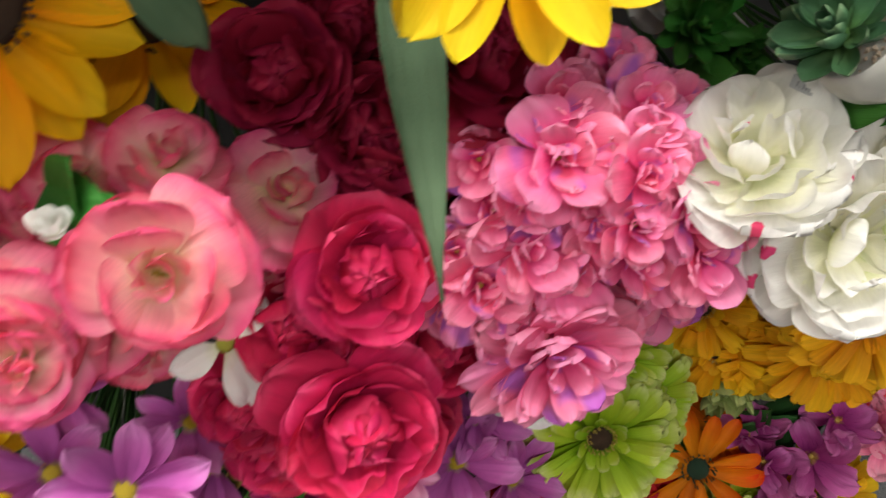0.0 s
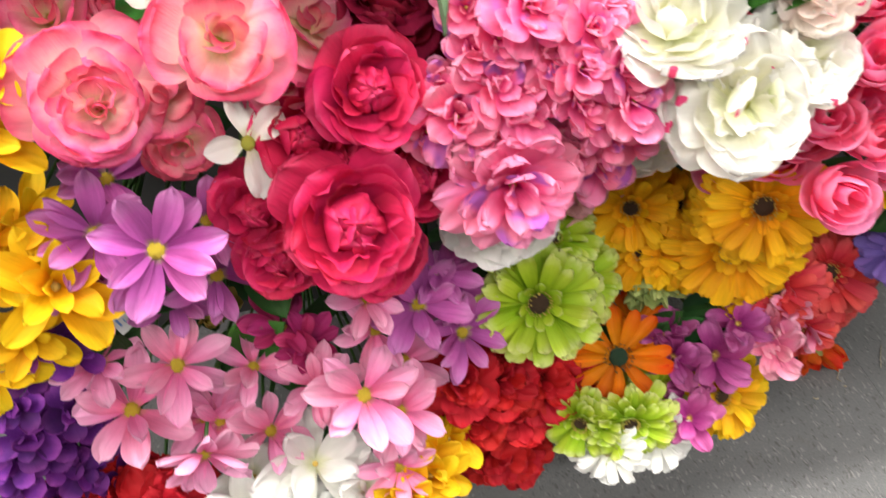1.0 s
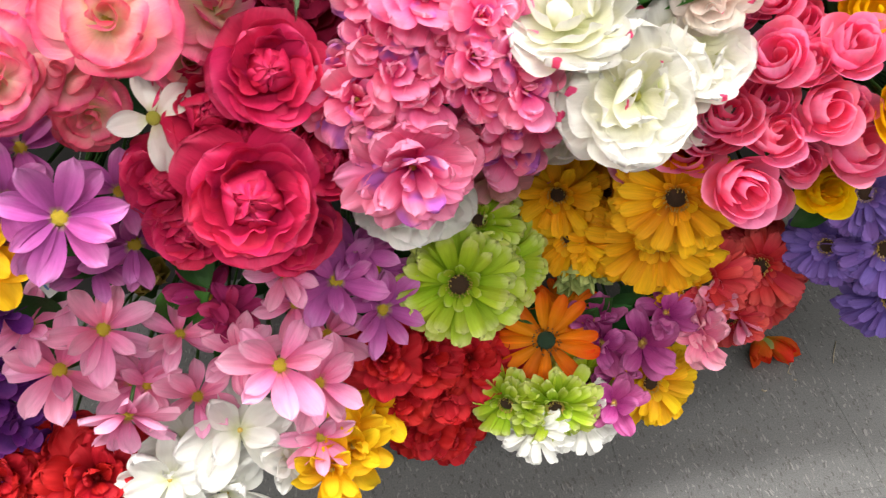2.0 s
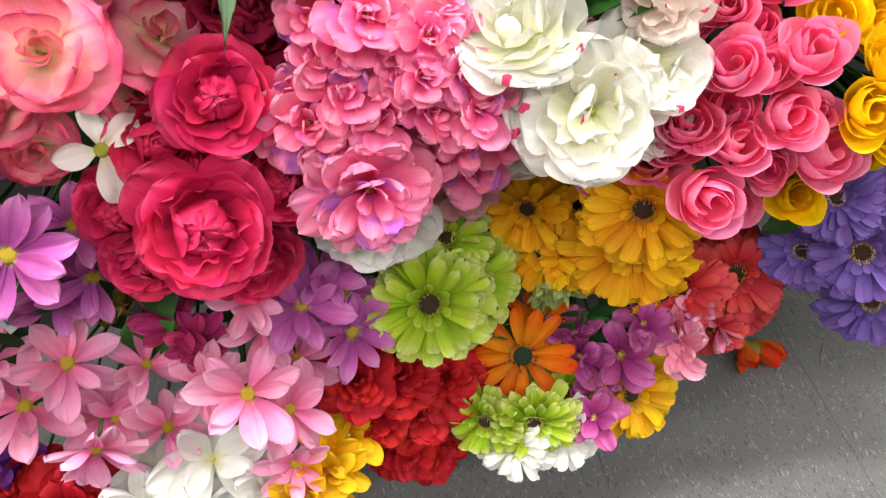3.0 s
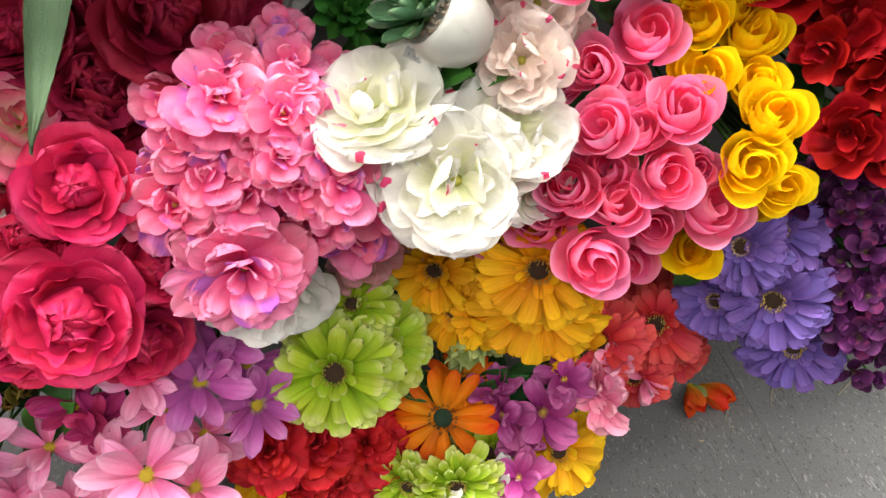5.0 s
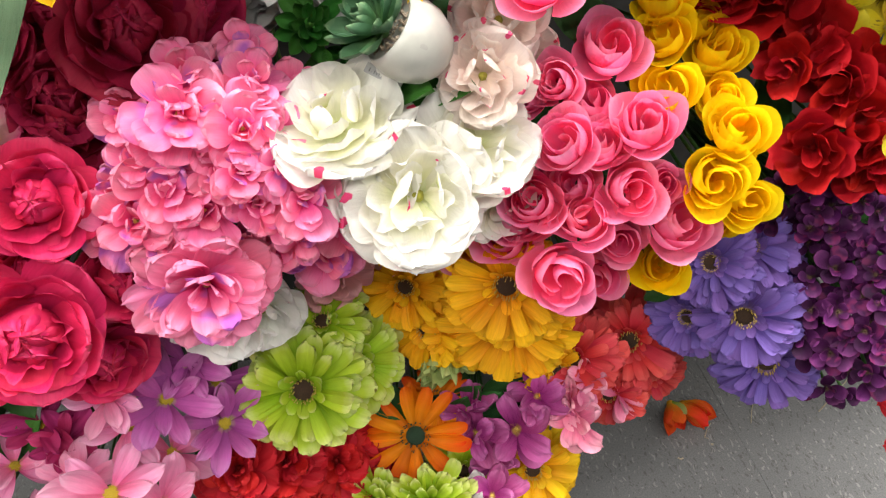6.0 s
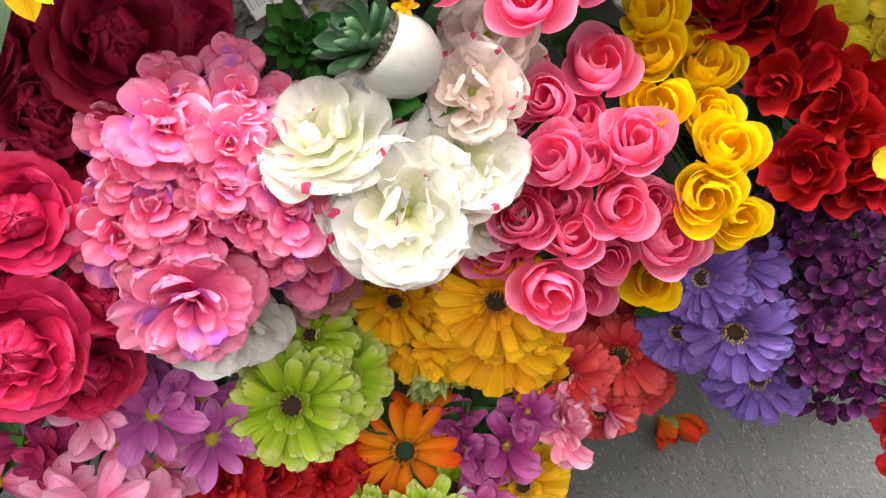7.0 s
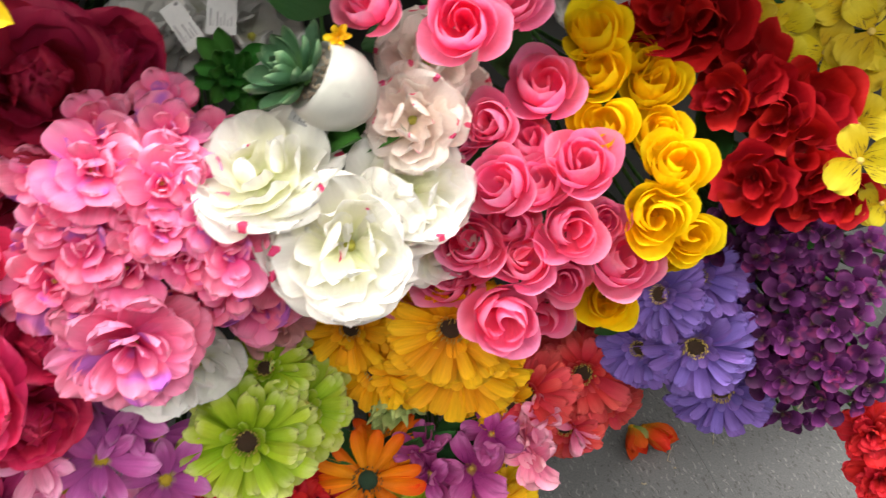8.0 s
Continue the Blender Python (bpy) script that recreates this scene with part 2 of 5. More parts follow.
M = {
    "crimson": petal_mat("crimson_petal", [(0.0, (0.20, 0.0037, 0.0276)), (0.4, (0.47, 0.010, 0.063)), (0.85, (0.65, 0.022, 0.108)), (1.0, (0.70, 0.055, 0.155))], hue=0.006, edge=0.1, rough=0.5),
    # the crimson petal darkened, so the upper peonies carry their shade in colour
    "shaded_crimson": petal_mat("shaded_crimson_petal", [(0.0, (0.10, 0.002, 0.014)), (0.5, (0.24, 0.005, 0.030)), (1.0, (0.34, 0.014, 0.055))], hue=0.005, edge=0.1, rough=0.5),
    "begonia": petal_mat("blush_petal", [(0.0, (0.44, 0.48, 0.13)), (0.20, (0.80, 0.64, 0.40)), (0.48, (0.87, 0.47, 0.46)), (0.8, (0.86, 0.25, 0.35)), (1.0, (0.80, 0.10, 0.23))], streak=0.12, edge=0.30, trans=0.36),
    "white": petal_mat("white_petal", [(0.0, (0.56, 0.60, 0.25)), (0.3, (0.82, 0.81, 0.60)), (0.65, (0.86, 0.85, 0.78)), (1.0, (0.87, 0.86, 0.84))], fleck=(0.80, 0.07, 0.20), fleck_share=0.17, streak=0.07, vary=0.04, trans=0.42),
    "plain_white": petal_mat("plain_white_petal", [(0.0, (0.66, 0.68, 0.42)), (0.3, (0.86, 0.86, 0.80)), (1.0, (0.90, 0.90, 0.89))], streak=0.06, vary=0.04, trans=0.42),
    # white petal again, with shade put into its colour as grey
    "shaded_white": petal_mat("shaded_white_petal", [(0.0, (0.34, 0.34, 0.26)), (0.4, (0.42, 0.42, 0.40)), (1.0, (0.48, 0.48, 0.47))], streak=0.06, vary=0.05, trans=0.3),
    "blush_white": petal_mat("blush_white_petal", [(0.0, (0.72, 0.56, 0.42)), (0.35, (0.82, 0.68, 0.60)), (1.0, (0.84, 0.77, 0.72))], fleck=(0.78, 0.10, 0.22), fleck_share=0.25, streak=0.1, vary=0.06, trans=0.42),
    "hydrangea": petal_mat("pink_petal", [(0.0, (0.50, 0.02, 0.15)), (0.25, (0.82, 0.08, 0.28)), (0.6, (0.93, 0.21, 0.42)), (1.0, (0.96, 0.36, 0.56))], spot=(0.52, 0.15, 0.58), spot_at=0.48, spot_share=0.24, trans=0.34, streak=0.12),
    "pale_pink": petal_mat("pale_pink_petal", [(0.0, (0.6, 0.22, 0.2)), (0.5, (0.80, 0.38, 0.40)), (1.0, (0.82, 0.42, 0.46))], spot=(0.72, 0.52, 0.36), spot_at=0.48),
    "rose": petal_mat("pink_rose_petal", [(0.0, (0.94, 0.09, 0.26)), (0.4, (0.97, 0.20, 0.41)), (0.8, (0.98, 0.29, 0.51)), (1.0, (0.98, 0.40, 0.60))], trans=0.5, streak=0.08),
    "yellow_rose": petal_mat("yellow_rose_petal", [(0.0, (0.95, 0.58, 0.0)), (0.4, (0.97, 0.68, 0.002)), (1.0, (0.98, 0.78, 0.012))], trans=0.5, streak=0.07, hue=0.005),
    "red_rose": petal_mat("red_rose_petal", [(0.0, (0.17, 0.0016, 0.003)), (0.5, (0.36, 0.0035, 0.007)), (1.0, (0.48, 0.011, 0.014))], hue=0.003, trans=0.25, streak=0.12),
    "red": petal_mat("red_petal", [(0.0, (0.144, 0.0018, 0.0036)), (0.5, (0.396, 0.0054, 0.0108)), (1.0, (0.522, 0.0162, 0.0234))], hue=0.003, trans=0.2),
    "lime": petal_mat("lime_petal", [(0.0, (0.13, 0.25, 0.008)), (0.4, (0.31, 0.48, 0.013)), (0.75, (0.43, 0.57, 0.04)), (1.0, (0.63, 0.69, 0.24))], streak=0.16, trans=0.32),
    "gold": petal_mat("golden_petal", [(0.0, (0.48, 0.15, 0.0)), (0.4, (0.80, 0.36, 0.002)), (1.0, (0.90, 0.51, 0.012))], streak=0.22, trans=0.25),
    "orange": petal_mat("orange_petal", [(0.0, (0.56, 0.17, 0.0036)), (0.45, (0.80, 0.24, 0.0036)), (0.8, (0.80, 0.16, 0.0036)), (1.0, (0.72, 0.075, 0.0036))], trans=0.28),
    "coral": petal_mat("coral_petal", [(0.0, (0.36, 0.008, 0.012)), (0.5, (0.62, 0.035, 0.05)), (1.0, (0.72, 0.10, 0.10))], hue=0.005, trans=0.22),
    "blue": petal_mat("blue_violet_petal", [(0.0, (0.25, 0.16, 0.23)), (0.3, (0.125, 0.068, 0.31)), (1.0, (0.215, 0.13, 0.44))], streak=0.2, trans=0.22),
    "purple": petal_mat("orchid_petal", [(0.0, (0.36, 0.33, 0.12)), (0.14, (0.34, 0.06, 0.27)), (0.6, (0.53, 0.12, 0.41)), (1.0, (0.65, 0.26, 0.56))], streak=0.18, trans=0.30),
    "pink": petal_mat("light_pink_petal", [(0.0, (0.52, 0.25, 0.13)), (0.15, (0.74, 0.16, 0.34)), (0.5, (0.86, 0.32, 0.54)), (1.0, (0.90, 0.49, 0.68))], streak=0.14, trans=0.34),
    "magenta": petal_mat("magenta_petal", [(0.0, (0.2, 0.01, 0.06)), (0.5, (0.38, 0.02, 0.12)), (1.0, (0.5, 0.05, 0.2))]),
    "violet": petal_mat("violet_petal", [(0.0, (0.42, 0.24, 0.05)), (0.10, (0.26, 0.015, 0.15)), (0.5, (0.40, 0.055, 0.24)), (1.0, (0.54, 0.15, 0.38))], streak=0.26, vein=(0.2, 0.01, 0.12)),
    "pink_pansy": petal_mat("rose_pink_petal", [(0.0, (0.6, 0.08, 0.2)), (0.5, (0.82, 0.22, 0.38)), (1.0, (0.86, 0.40, 0.52))]),
    "yellow": petal_mat("yellow_petal", [(0.0, (0.594, 0.234, 0.0)), (0.4, (0.738, 0.378, 0.0036)), (1.0, (0.81, 0.54, 0.0135))], trans=0.3),
    "pansy_yellow": petal_mat("pansy_petal", [(0.0, (0.476, 0.306, 0.0)), (0.5, (0.561, 0.425, 0.0102)), (1.0, (0.629, 0.5185, 0.0425))], vein=(0.02, 0.012, 0.01), trans=0.28),
    "lilac": petal_mat("lilac_petal", [(0.0, (0.08, 0.05, 0.03)), (0.25, (0.04, 0.004, 0.04)), (0.7, (0.068, 0.008, 0.070)), (1.0, (0.16, 0.034, 0.145))], spot=(0.20, 0.022, 0.11), spot_at=0.48, vary=0.55),
    "deep_purple": petal_mat("deep_purple_petal", [(0.0, (0.054, 0.0045, 0.081)), (0.6, (0.099, 0.0135, 0.171)), (1.0, (0.234, 0.045, 0.288))], vary=0.4),
    "leaf": petal_mat("leaf_green", [(0.0, (0.02, 0.06, 0.015)), (0.5, (0.02, 0.08, 0.02)), (1.0, (0.035, 0.11, 0.025))], rough=0.5, trans=0.12),
    "sage": petal_mat("sage_leaf", [(0.0, (0.07, 0.12, 0.065)), (0.5, (0.075, 0.13, 0.07)), (1.0, (0.12, 0.18, 0.10))], rough=0.75, trans=0.12),
    "sunflower": petal_mat("sunflower_petal", [(0.0, (0.76, 0.323, 0.0)), (0.5, (0.836, 0.494, 0.0038)), (1.0, (0.855, 0.627, 0.019))], trans=0.3),
    "sunflower_orange": petal_mat("orange_yellow_petal", [(0.0, (0.82, 0.30, 0.0)), (0.5, (0.92, 0.46, 0.003)), (1.0, (0.94, 0.58, 0.012))], trans=0.42),
    "orange_red": petal_mat("burnt_orange_petal", [(0.0, (0.6, 0.28, 0.02)), (0.5, (0.72, 0.10, 0.01)), (1.0, (0.66, 0.05, 0.01))]),
    "leaf_bright": petal_mat("fresh_leaf_green", [(0.0, (0.02, 0.09, 0.015)), (0.5, (0.035, 0.15, 0.022)), (1.0, (0.05, 0.19, 0.03))], rough=0.45, trans=0.15),
    "olive_bud": petal_mat("olive_yellow_petal", [(0.0, (0.16, 0.18, 0.03)), (0.6, (0.34, 0.28, 0.05)), (1.0, (0.42, 0.34, 0.08))]),
    "bud_green": petal_mat("bud_green", [(0.0, (0.16, 0.26, 0.03)), (1.0, (0.45, 0.52, 0.2))]),
    "succulent": petal_mat("succulent_green", [(0.0, (0.10, 0.21, 0.06)), (0.5, (0.05, 0.13, 0.055)), (0.85, (0.05, 0.12, 0.06)), (1.0, (0.13, 0.22, 0.11))], rough=0.45, trans=0.05, edge=0.5, vary=0.25),
    "stem": plain_mat("stem_green", (0.03, 0.09, 0.02), (0.06, 0.14, 0.03), 60.0, 0.5),
    "dark_centre": plain_mat("dark_flower_centre", (0.025, 0.012, 0.008), (0.07, 0.035, 0.015), 220.0, 0.8, 0.6),
    "green_centre": plain_mat("green_flower_centre", (0.01, 0.035, 0.02), (0.03, 0.07, 0.035), 220.0, 0.7, 0.6),
    "yellow_centre": plain_mat("yellow_flower_centre", (0.36, 0.27, 0.012), (0.58, 0.42, 0.03), 240.0, 0.75, 0.6),
    "stamen": plain_mat("stamen_yellow", (0.42, 0.28, 0.05), (0.6, 0.45, 0.10), 100.0, 0.7),
    "olive_centre": plain_mat("olive_flower_centre", (0.30, 0.30, 0.03), (0.45, 0.42, 0.06), 240.0, 0.75, 0.6),
    "ceramic": plain_mat("white_ceramic", (0.33, 0.33, 0.30), (0.38, 0.38, 0.345), 20.0, 0.3, 0.03, 0.0, 0.5),
    "gravel": plain_mat("pebble_fill", (0.30, 0.22, 0.15), (0.5, 0.42, 0.33), 160.0, 0.8, 0.8),
    "tag": plain_mat("white_plastic_tag", (0.38, 0.385, 0.39), (0.44, 0.445, 0.45), 30.0, 0.3, 0.05),
    "ink": plain_mat("grey_print", (0.12, 0.12, 0.13), (0.2, 0.2, 0.21), 60.0, 0.6),
    "blue_print": plain_mat("blue_print", (0.05, 0.12, 0.3), (0.08, 0.16, 0.36), 60.0, 0.5),
    "wire": plain_mat("clear_tag_wire", (0.5, 0.5, 0.5), (0.6, 0.6, 0.6), 60.0, 0.3),
    "wall": plain_mat("shade_panel", (0.022, 0.022, 0.022), (0.035, 0.034, 0.033), 5.0, 0.7),
    "room": plain_mat("shop_wall_paint", (0.24, 0.235, 0.225), (0.29, 0.285, 0.275), 4.0, 0.7),
    "ceiling": plain_mat("ceiling_board", (0.5, 0.5, 0.49), (0.56, 0.56, 0.55), 30.0, 0.9),
    "shelf": plain_mat("grey_shelf_board", (0.20, 0.20, 0.20), (0.25, 0.25, 0.245), 12.0, 0.6),
    "seam": plain_mat("grey_seam", (0.11, 0.108, 0.105), (0.15, 0.145, 0.14), 40.0, 0.8),
    "lamp_body": plain_mat("white_lamp_metal", (0.75, 0.75, 0.75), (0.8, 0.8, 0.8), 10.0, 0.4),
    "twig": plain_mat("dry_stalk", (0.30, 0.25, 0.17), (0.42, 0.37, 0.28), 80.0, 0.7),
}
M["floor"] = floor_mat("vinyl_tile")

# ---- mesh helpers ----
rnd = random.Random(7)


def mesh_of(name, verts, faces, material, smooth=True, flat=None):
    """flat: for a petal, the place of each vertex on the cloth before it is shaped."""
    me = bpy.data.meshes.new(name)
    me.from_pydata([tuple(v) for v in verts], [], faces)
    if flat:
        layer = me.uv_layers.new(name="cloth")
        for loop in me.loops:
            layer.data[loop.index].uv = flat[loop.vertex_index]
    me.materials.append(material)
    if smooth:
        me.polygons.foreach_set("use_smooth", [True] * len(me.polygons))
    me.update()
    return me


def part(name, me, parent, m=None, label=""):
    """One mesh as ONE object under a thing or a part."""
    ob = new(name, me)
    ob.parent = parent
    if m is not None:
        ob.matrix_basis = m
    if label:
        ob["label"] = label
    return ob


def box_mesh(name, x0, y0, z0, x1, y1, z1, material, bevel=0.0):
    bm = bmesh.new()
    bmesh.ops.create_cube(bm, size=1.0)
    for v in bm.verts:
        v.co = Vector(((x0 + x1) / 2 + v.co.x * (x1 - x0), (y0 + y1) / 2 + v.co.y * (y1 - y0), (z0 + z1) / 2 + v.co.z * (z1 - z0)))
    if bevel:
        bmesh.ops.bevel(bm, geom=bm.edges[:], offset=bevel, segments=2, affect="EDGES")
    me = bpy.data.meshes.new(name)
    bm.to_mesh(me)
    bm.free()
    me.materials.append(material)
    return me


def tube_mesh(name, points, radius, material, sides=6):
    verts, faces = [], []
    n = len(points)
    for i, p in enumerate(points):
        p = Vector(p)
        d = (Vector(points[min(i + 1, n - 1)]) - Vector(points[max(i - 1, 0)])).normalized()
        a = d.orthogonal().normalized() if i == 0 else (a - d * a.dot(d)).normalized()
        b = d.cross(a)
        for k in range(sides):
            w = 2 * math.pi * k / sides
            verts.append(p + (a * math.cos(w) + b * math.sin(w)) * radius)
    for i in range(n - 1):
        for k in range(sides):
            faces.append((i * sides + k, i * sides + (k + 1) % sides, (i + 1) * sides + (k + 1) % sides, (i + 1) * sides + k))
    faces.append(tuple(range(sides))[::-1])
    faces.append(tuple((n - 1) * sides + k for k in range(sides)))
    return mesh_of(name, verts, faces, material)


def lathe_mesh(name, outline, material, sides=24):
    """Turn an outline of (radius, height) about z."""
    verts, faces = [], []
    for r, h in outline:
        for k in range(sides):
            w = 2 * math.pi * k / sides
            verts.append((r * math.cos(w), r * math.sin(w), h))
    for i in range(len(outline) - 1):
        for k in range(sides):
            faces.append((i * sides + k, i * sides + (k + 1) % sides, (i + 1) * sides + (k + 1) % sides, (i + 1) * sides + k))
    faces.append(tuple((len(outline) - 1) * sides + k for k in range(sides)))
    faces.append(tuple(range(sides))[::-1])
    return mesh_of(name, verts, faces, material)


def petal_mesh(name, material, width, widest=0.6, base=0.15, bend=0.0, lip=0.0, cup=0.0, ruffle=0.0, tip=0.35, notch=0.0, fold=0.0, wrap=0.0, power=2.3, loose=0.0, fray=0.0, crease=0.0, seed=0, nu=6, nv=8):
    """A petal of length 1 along y, its face to +z. width: half width at its widest. tip: how far the end is rounded (1: pointed).
    bend, lip: curl over its length and near its end (radians, up is plus). cup: how far the sides rise. wrap: half angle of a wrapped petal.
    loose: how far each petal strays from that shape; fray: small unevenness of its edge; crease: pleats along it."""
    r = random.Random(seed)
    phase, phase2, kinks = r.uniform(0, 6.28), r.uniform(0, 6.28), r.choice((2.0, 2.6, 3.3))
    bend, lip, twist, sway = bend + r.uniform(-loose, loose), lip + 1.6 * r.uniform(-loose, loose), r.uniform(-loose, loose), 0.3 * r.uniform(-loose, loose)
    verts, faces, flat = [], [], []
    y = z = 0.0
    for j in range(nv + 1):
        t = 1 - (1 - j / nv) ** 1.7
        step = t - (1 - (1 - (j - 1) / nv) ** 1.7) if j else 0.0
        ang = bend * t + lip * max(0.0, (t - 0.55) / 0.45) ** 2
        if j:
            y += math.cos(ang) * step
            z += math.sin(ang) * step
        if t < widest:
            s = t / widest
            hw = base + (1 - base) * math.sin(s * math.pi / 2) ** 1.15
        else:
            s = (t - widest) / (1 - widest)
            hw = max(0.0, 1 - s ** (2.6 - tip)) ** 0.5 if tip < 0.6 else (1 - tip * s ** power) * max(0.0, 1 - s ** 9) ** 0.5
        hw = max(hw, 0.03) * width
        for i in range(nu + 1):
            u = -1 + 2 * i / nu
            if wrap:
                a = u * wrap
                rad = hw / math.sin(min(wrap, 1.4))
                x, lift = rad * math.sin(a), rad * (1 - math.cos(a))
            else:
                x, lift = u * hw, cup * u * u * hw
            lift += fold * (1 - abs(u)) * hw * -1.0
            wave = ruffle * t * t * (math.sin(u * kinks * 2.1 + phase) * (0.4 + 0.6 * abs(u)) + 0.55 * math.sin(u * kinks * 3.3 + phase2 + 3 * t) + crease * math.sin(u * 8.5 + phase * 3) / (0.3 + t))
            back = 0.04 * u * u * t ** 3 * min(1.0, width * 2)
            dent = notch * (0.5 + 0.5 * math.cos(u * 6.0 + phase)) * t ** 6 + fray * r.uniform(-1, 1) * t ** 3
            off = lift + wave + twist * u * hw * t
            yy = y - (back + dent) * math.cos(ang)
            zz = z - (back + dent) * math.sin(ang)
            flat.append((u * hw, t))
            verts.append((x * (1 + 0.25 * ruffle * math.sin(7 * t + phase) + fray * r.uniform(-1, 1)) + sway * t * t, yy - off * math.sin(ang), zz + off * math.cos(ang)))
    for j in range(nv):
        for i in range(nu):
            a = j * (nu + 1) + i
            faces.append((a, a + 1, a + nu + 2, a + nu + 1))
    return mesh_of(name, verts, faces, material, flat=flat)


def bowl_mesh(name, material, r1, high, span, flare=0.1, ruffle=0.02, pitch=0.10, close=0.0, dip=0.30, seed=0, nu=13, nv=9):
    """A petal that stands about the flower's own axis, as a patch of a bowl: r1 its radius, high its height, span its half angle in degrees.
    flare: how far the lip rolls out; close: how far the rim draws in; pitch: each petal winds outward, so that neighbours overlap."""
    r = random.Random(seed)
    phase, phase2, kinks = r.uniform(0, 6.28), r.uniform(0, 6.28), r.choice((2.0, 2.7, 3.4))
    verts, faces, flat = [], [], []
    for j in range(nv + 1):
        for i in range(nu + 1):
            u = -1 + 2 * i / nu
            t = (1 - (1 - j / nv) ** 1.2) * (1 - dip * abs(u) ** 2.6 - 0.04 * (0.5 + 0.5 * math.sin(u * kinks * 2 + phase)) * (1 if ruffle > 0.03 else 0.4))
            half = radians(span) * (0.42 + 0.58 * math.sin(min(1.0, t / 0.6) * math.pi / 2))
            rad = r1 * math.sin(min(1.0, t * 1.1) * math.pi / 2) ** 0.75
            rad += -close * r1 * max(0.0, t - 0.4) ** 1.5 + flare * r1 * max(0.0, (t - 0.72) / 0.28) ** 2
            rad *= 1 + pitch * u
            h = high * (1 - math.cos(min(1.0, t) * math.pi / 2)) ** 0.8 - flare * 0.25 * r1 * max(0.0, (t - 0.8) / 0.2) ** 2
            wave = ruffle * t * t * (math.sin(u * kinks * 2.2 + phase) + 0.6 * math.sin(u * kinks * 3.3 + phase2) + 0.5 * math.sin(u * 8.0 + phase * 2 + 2 * t))
            rad += wave
            h += wave * 0.4
            a = u * half
            verts.append((rad * math.sin(a), rad * math.cos(a), h))
            flat.append((u * 0.4, t))
    for j in range(nv):
        for i in range(nu):
            a = j * (nu + 1) + i
            faces.append((a, a + nu + 1, a + nu + 2, a + 1))
    return mesh_of(name, verts, faces, material, flat=flat)


BOWLS = {
    # petals that stand about the axis, from wide to narrow
    "peony_a": dict(r1=0.42, high=0.20, span=52, flare=0.10, ruffle=0.022, pitch=0.12, close=0.10, dip=0.52),
    "peony_b": dict(r1=0.35, high=0.27, span=54, flare=0.06, ruffle=0.024, pitch=0.16, close=0.25, dip=0.50),
    "peony_c": dict(r1=0.28, high=0.29, span=50, flare=0.12, ruffle=0.034, pitch=0.24, close=0.25, dip=0.46),
    "white_a": dict(r1=0.43, high=0.22, span=48, flare=0.08, ruffle=0.032, pitch=0.12, close=0.10, dip=0.56),
    "white_b": dict(r1=0.34, high=0.29, span=48, flare=0.06, ruffle=0.034, pitch=0.18, close=0.25, dip=0.56),
    "white_c": dict(r1=0.22, high=0.27, span=46, flare=0.12, ruffle=0.034, pitch=0.24, close=0.15, dip=0.56),
    "loose_a": dict(r1=0.46, high=0.36, span=54, flare=0.20, ruffle=0.036, pitch=0.12, dip=0.56),
    "loose_b": dict(r1=0.36, high=0.48, span=58, flare=0.16, ruffle=0.036, pitch=0.18, close=0.25, dip=0.52),
    "loose_c": dict(r1=0.24, high=0.52, span=64, flare=0.14, ruffle=0.030, pitch=0.26, close=0.45, dip=0.46),
    "rose_a": dict(r1=0.49, high=0.46, span=68, flare=0.12, ruffle=0.012, pitch=0.08, dip=0.46),
    "rose_b": dict(r1=0.43, high=0.58, span=70, flare=0.10, ruffle=0.010, pitch=0.12, close=0.40, dip=0.36),
    "rose_c": dict(r1=0.37, high=0.66, span=78, flare=0.05, ruffle=0.008, pitch=0.16, close=0.78, dip=0.28),
    "rose_d": dict(r1=0.29, high=0.69, span=88, flare=0.06, ruffle=0.008, pitch=0.22, close=0.85, dip=0.26),
    "rose_e": dict(r1=0.15, high=0.66, span=125, flare=0.05, ruffle=0.008, pitch=0.28, close=0.45, dip=0.10),
}


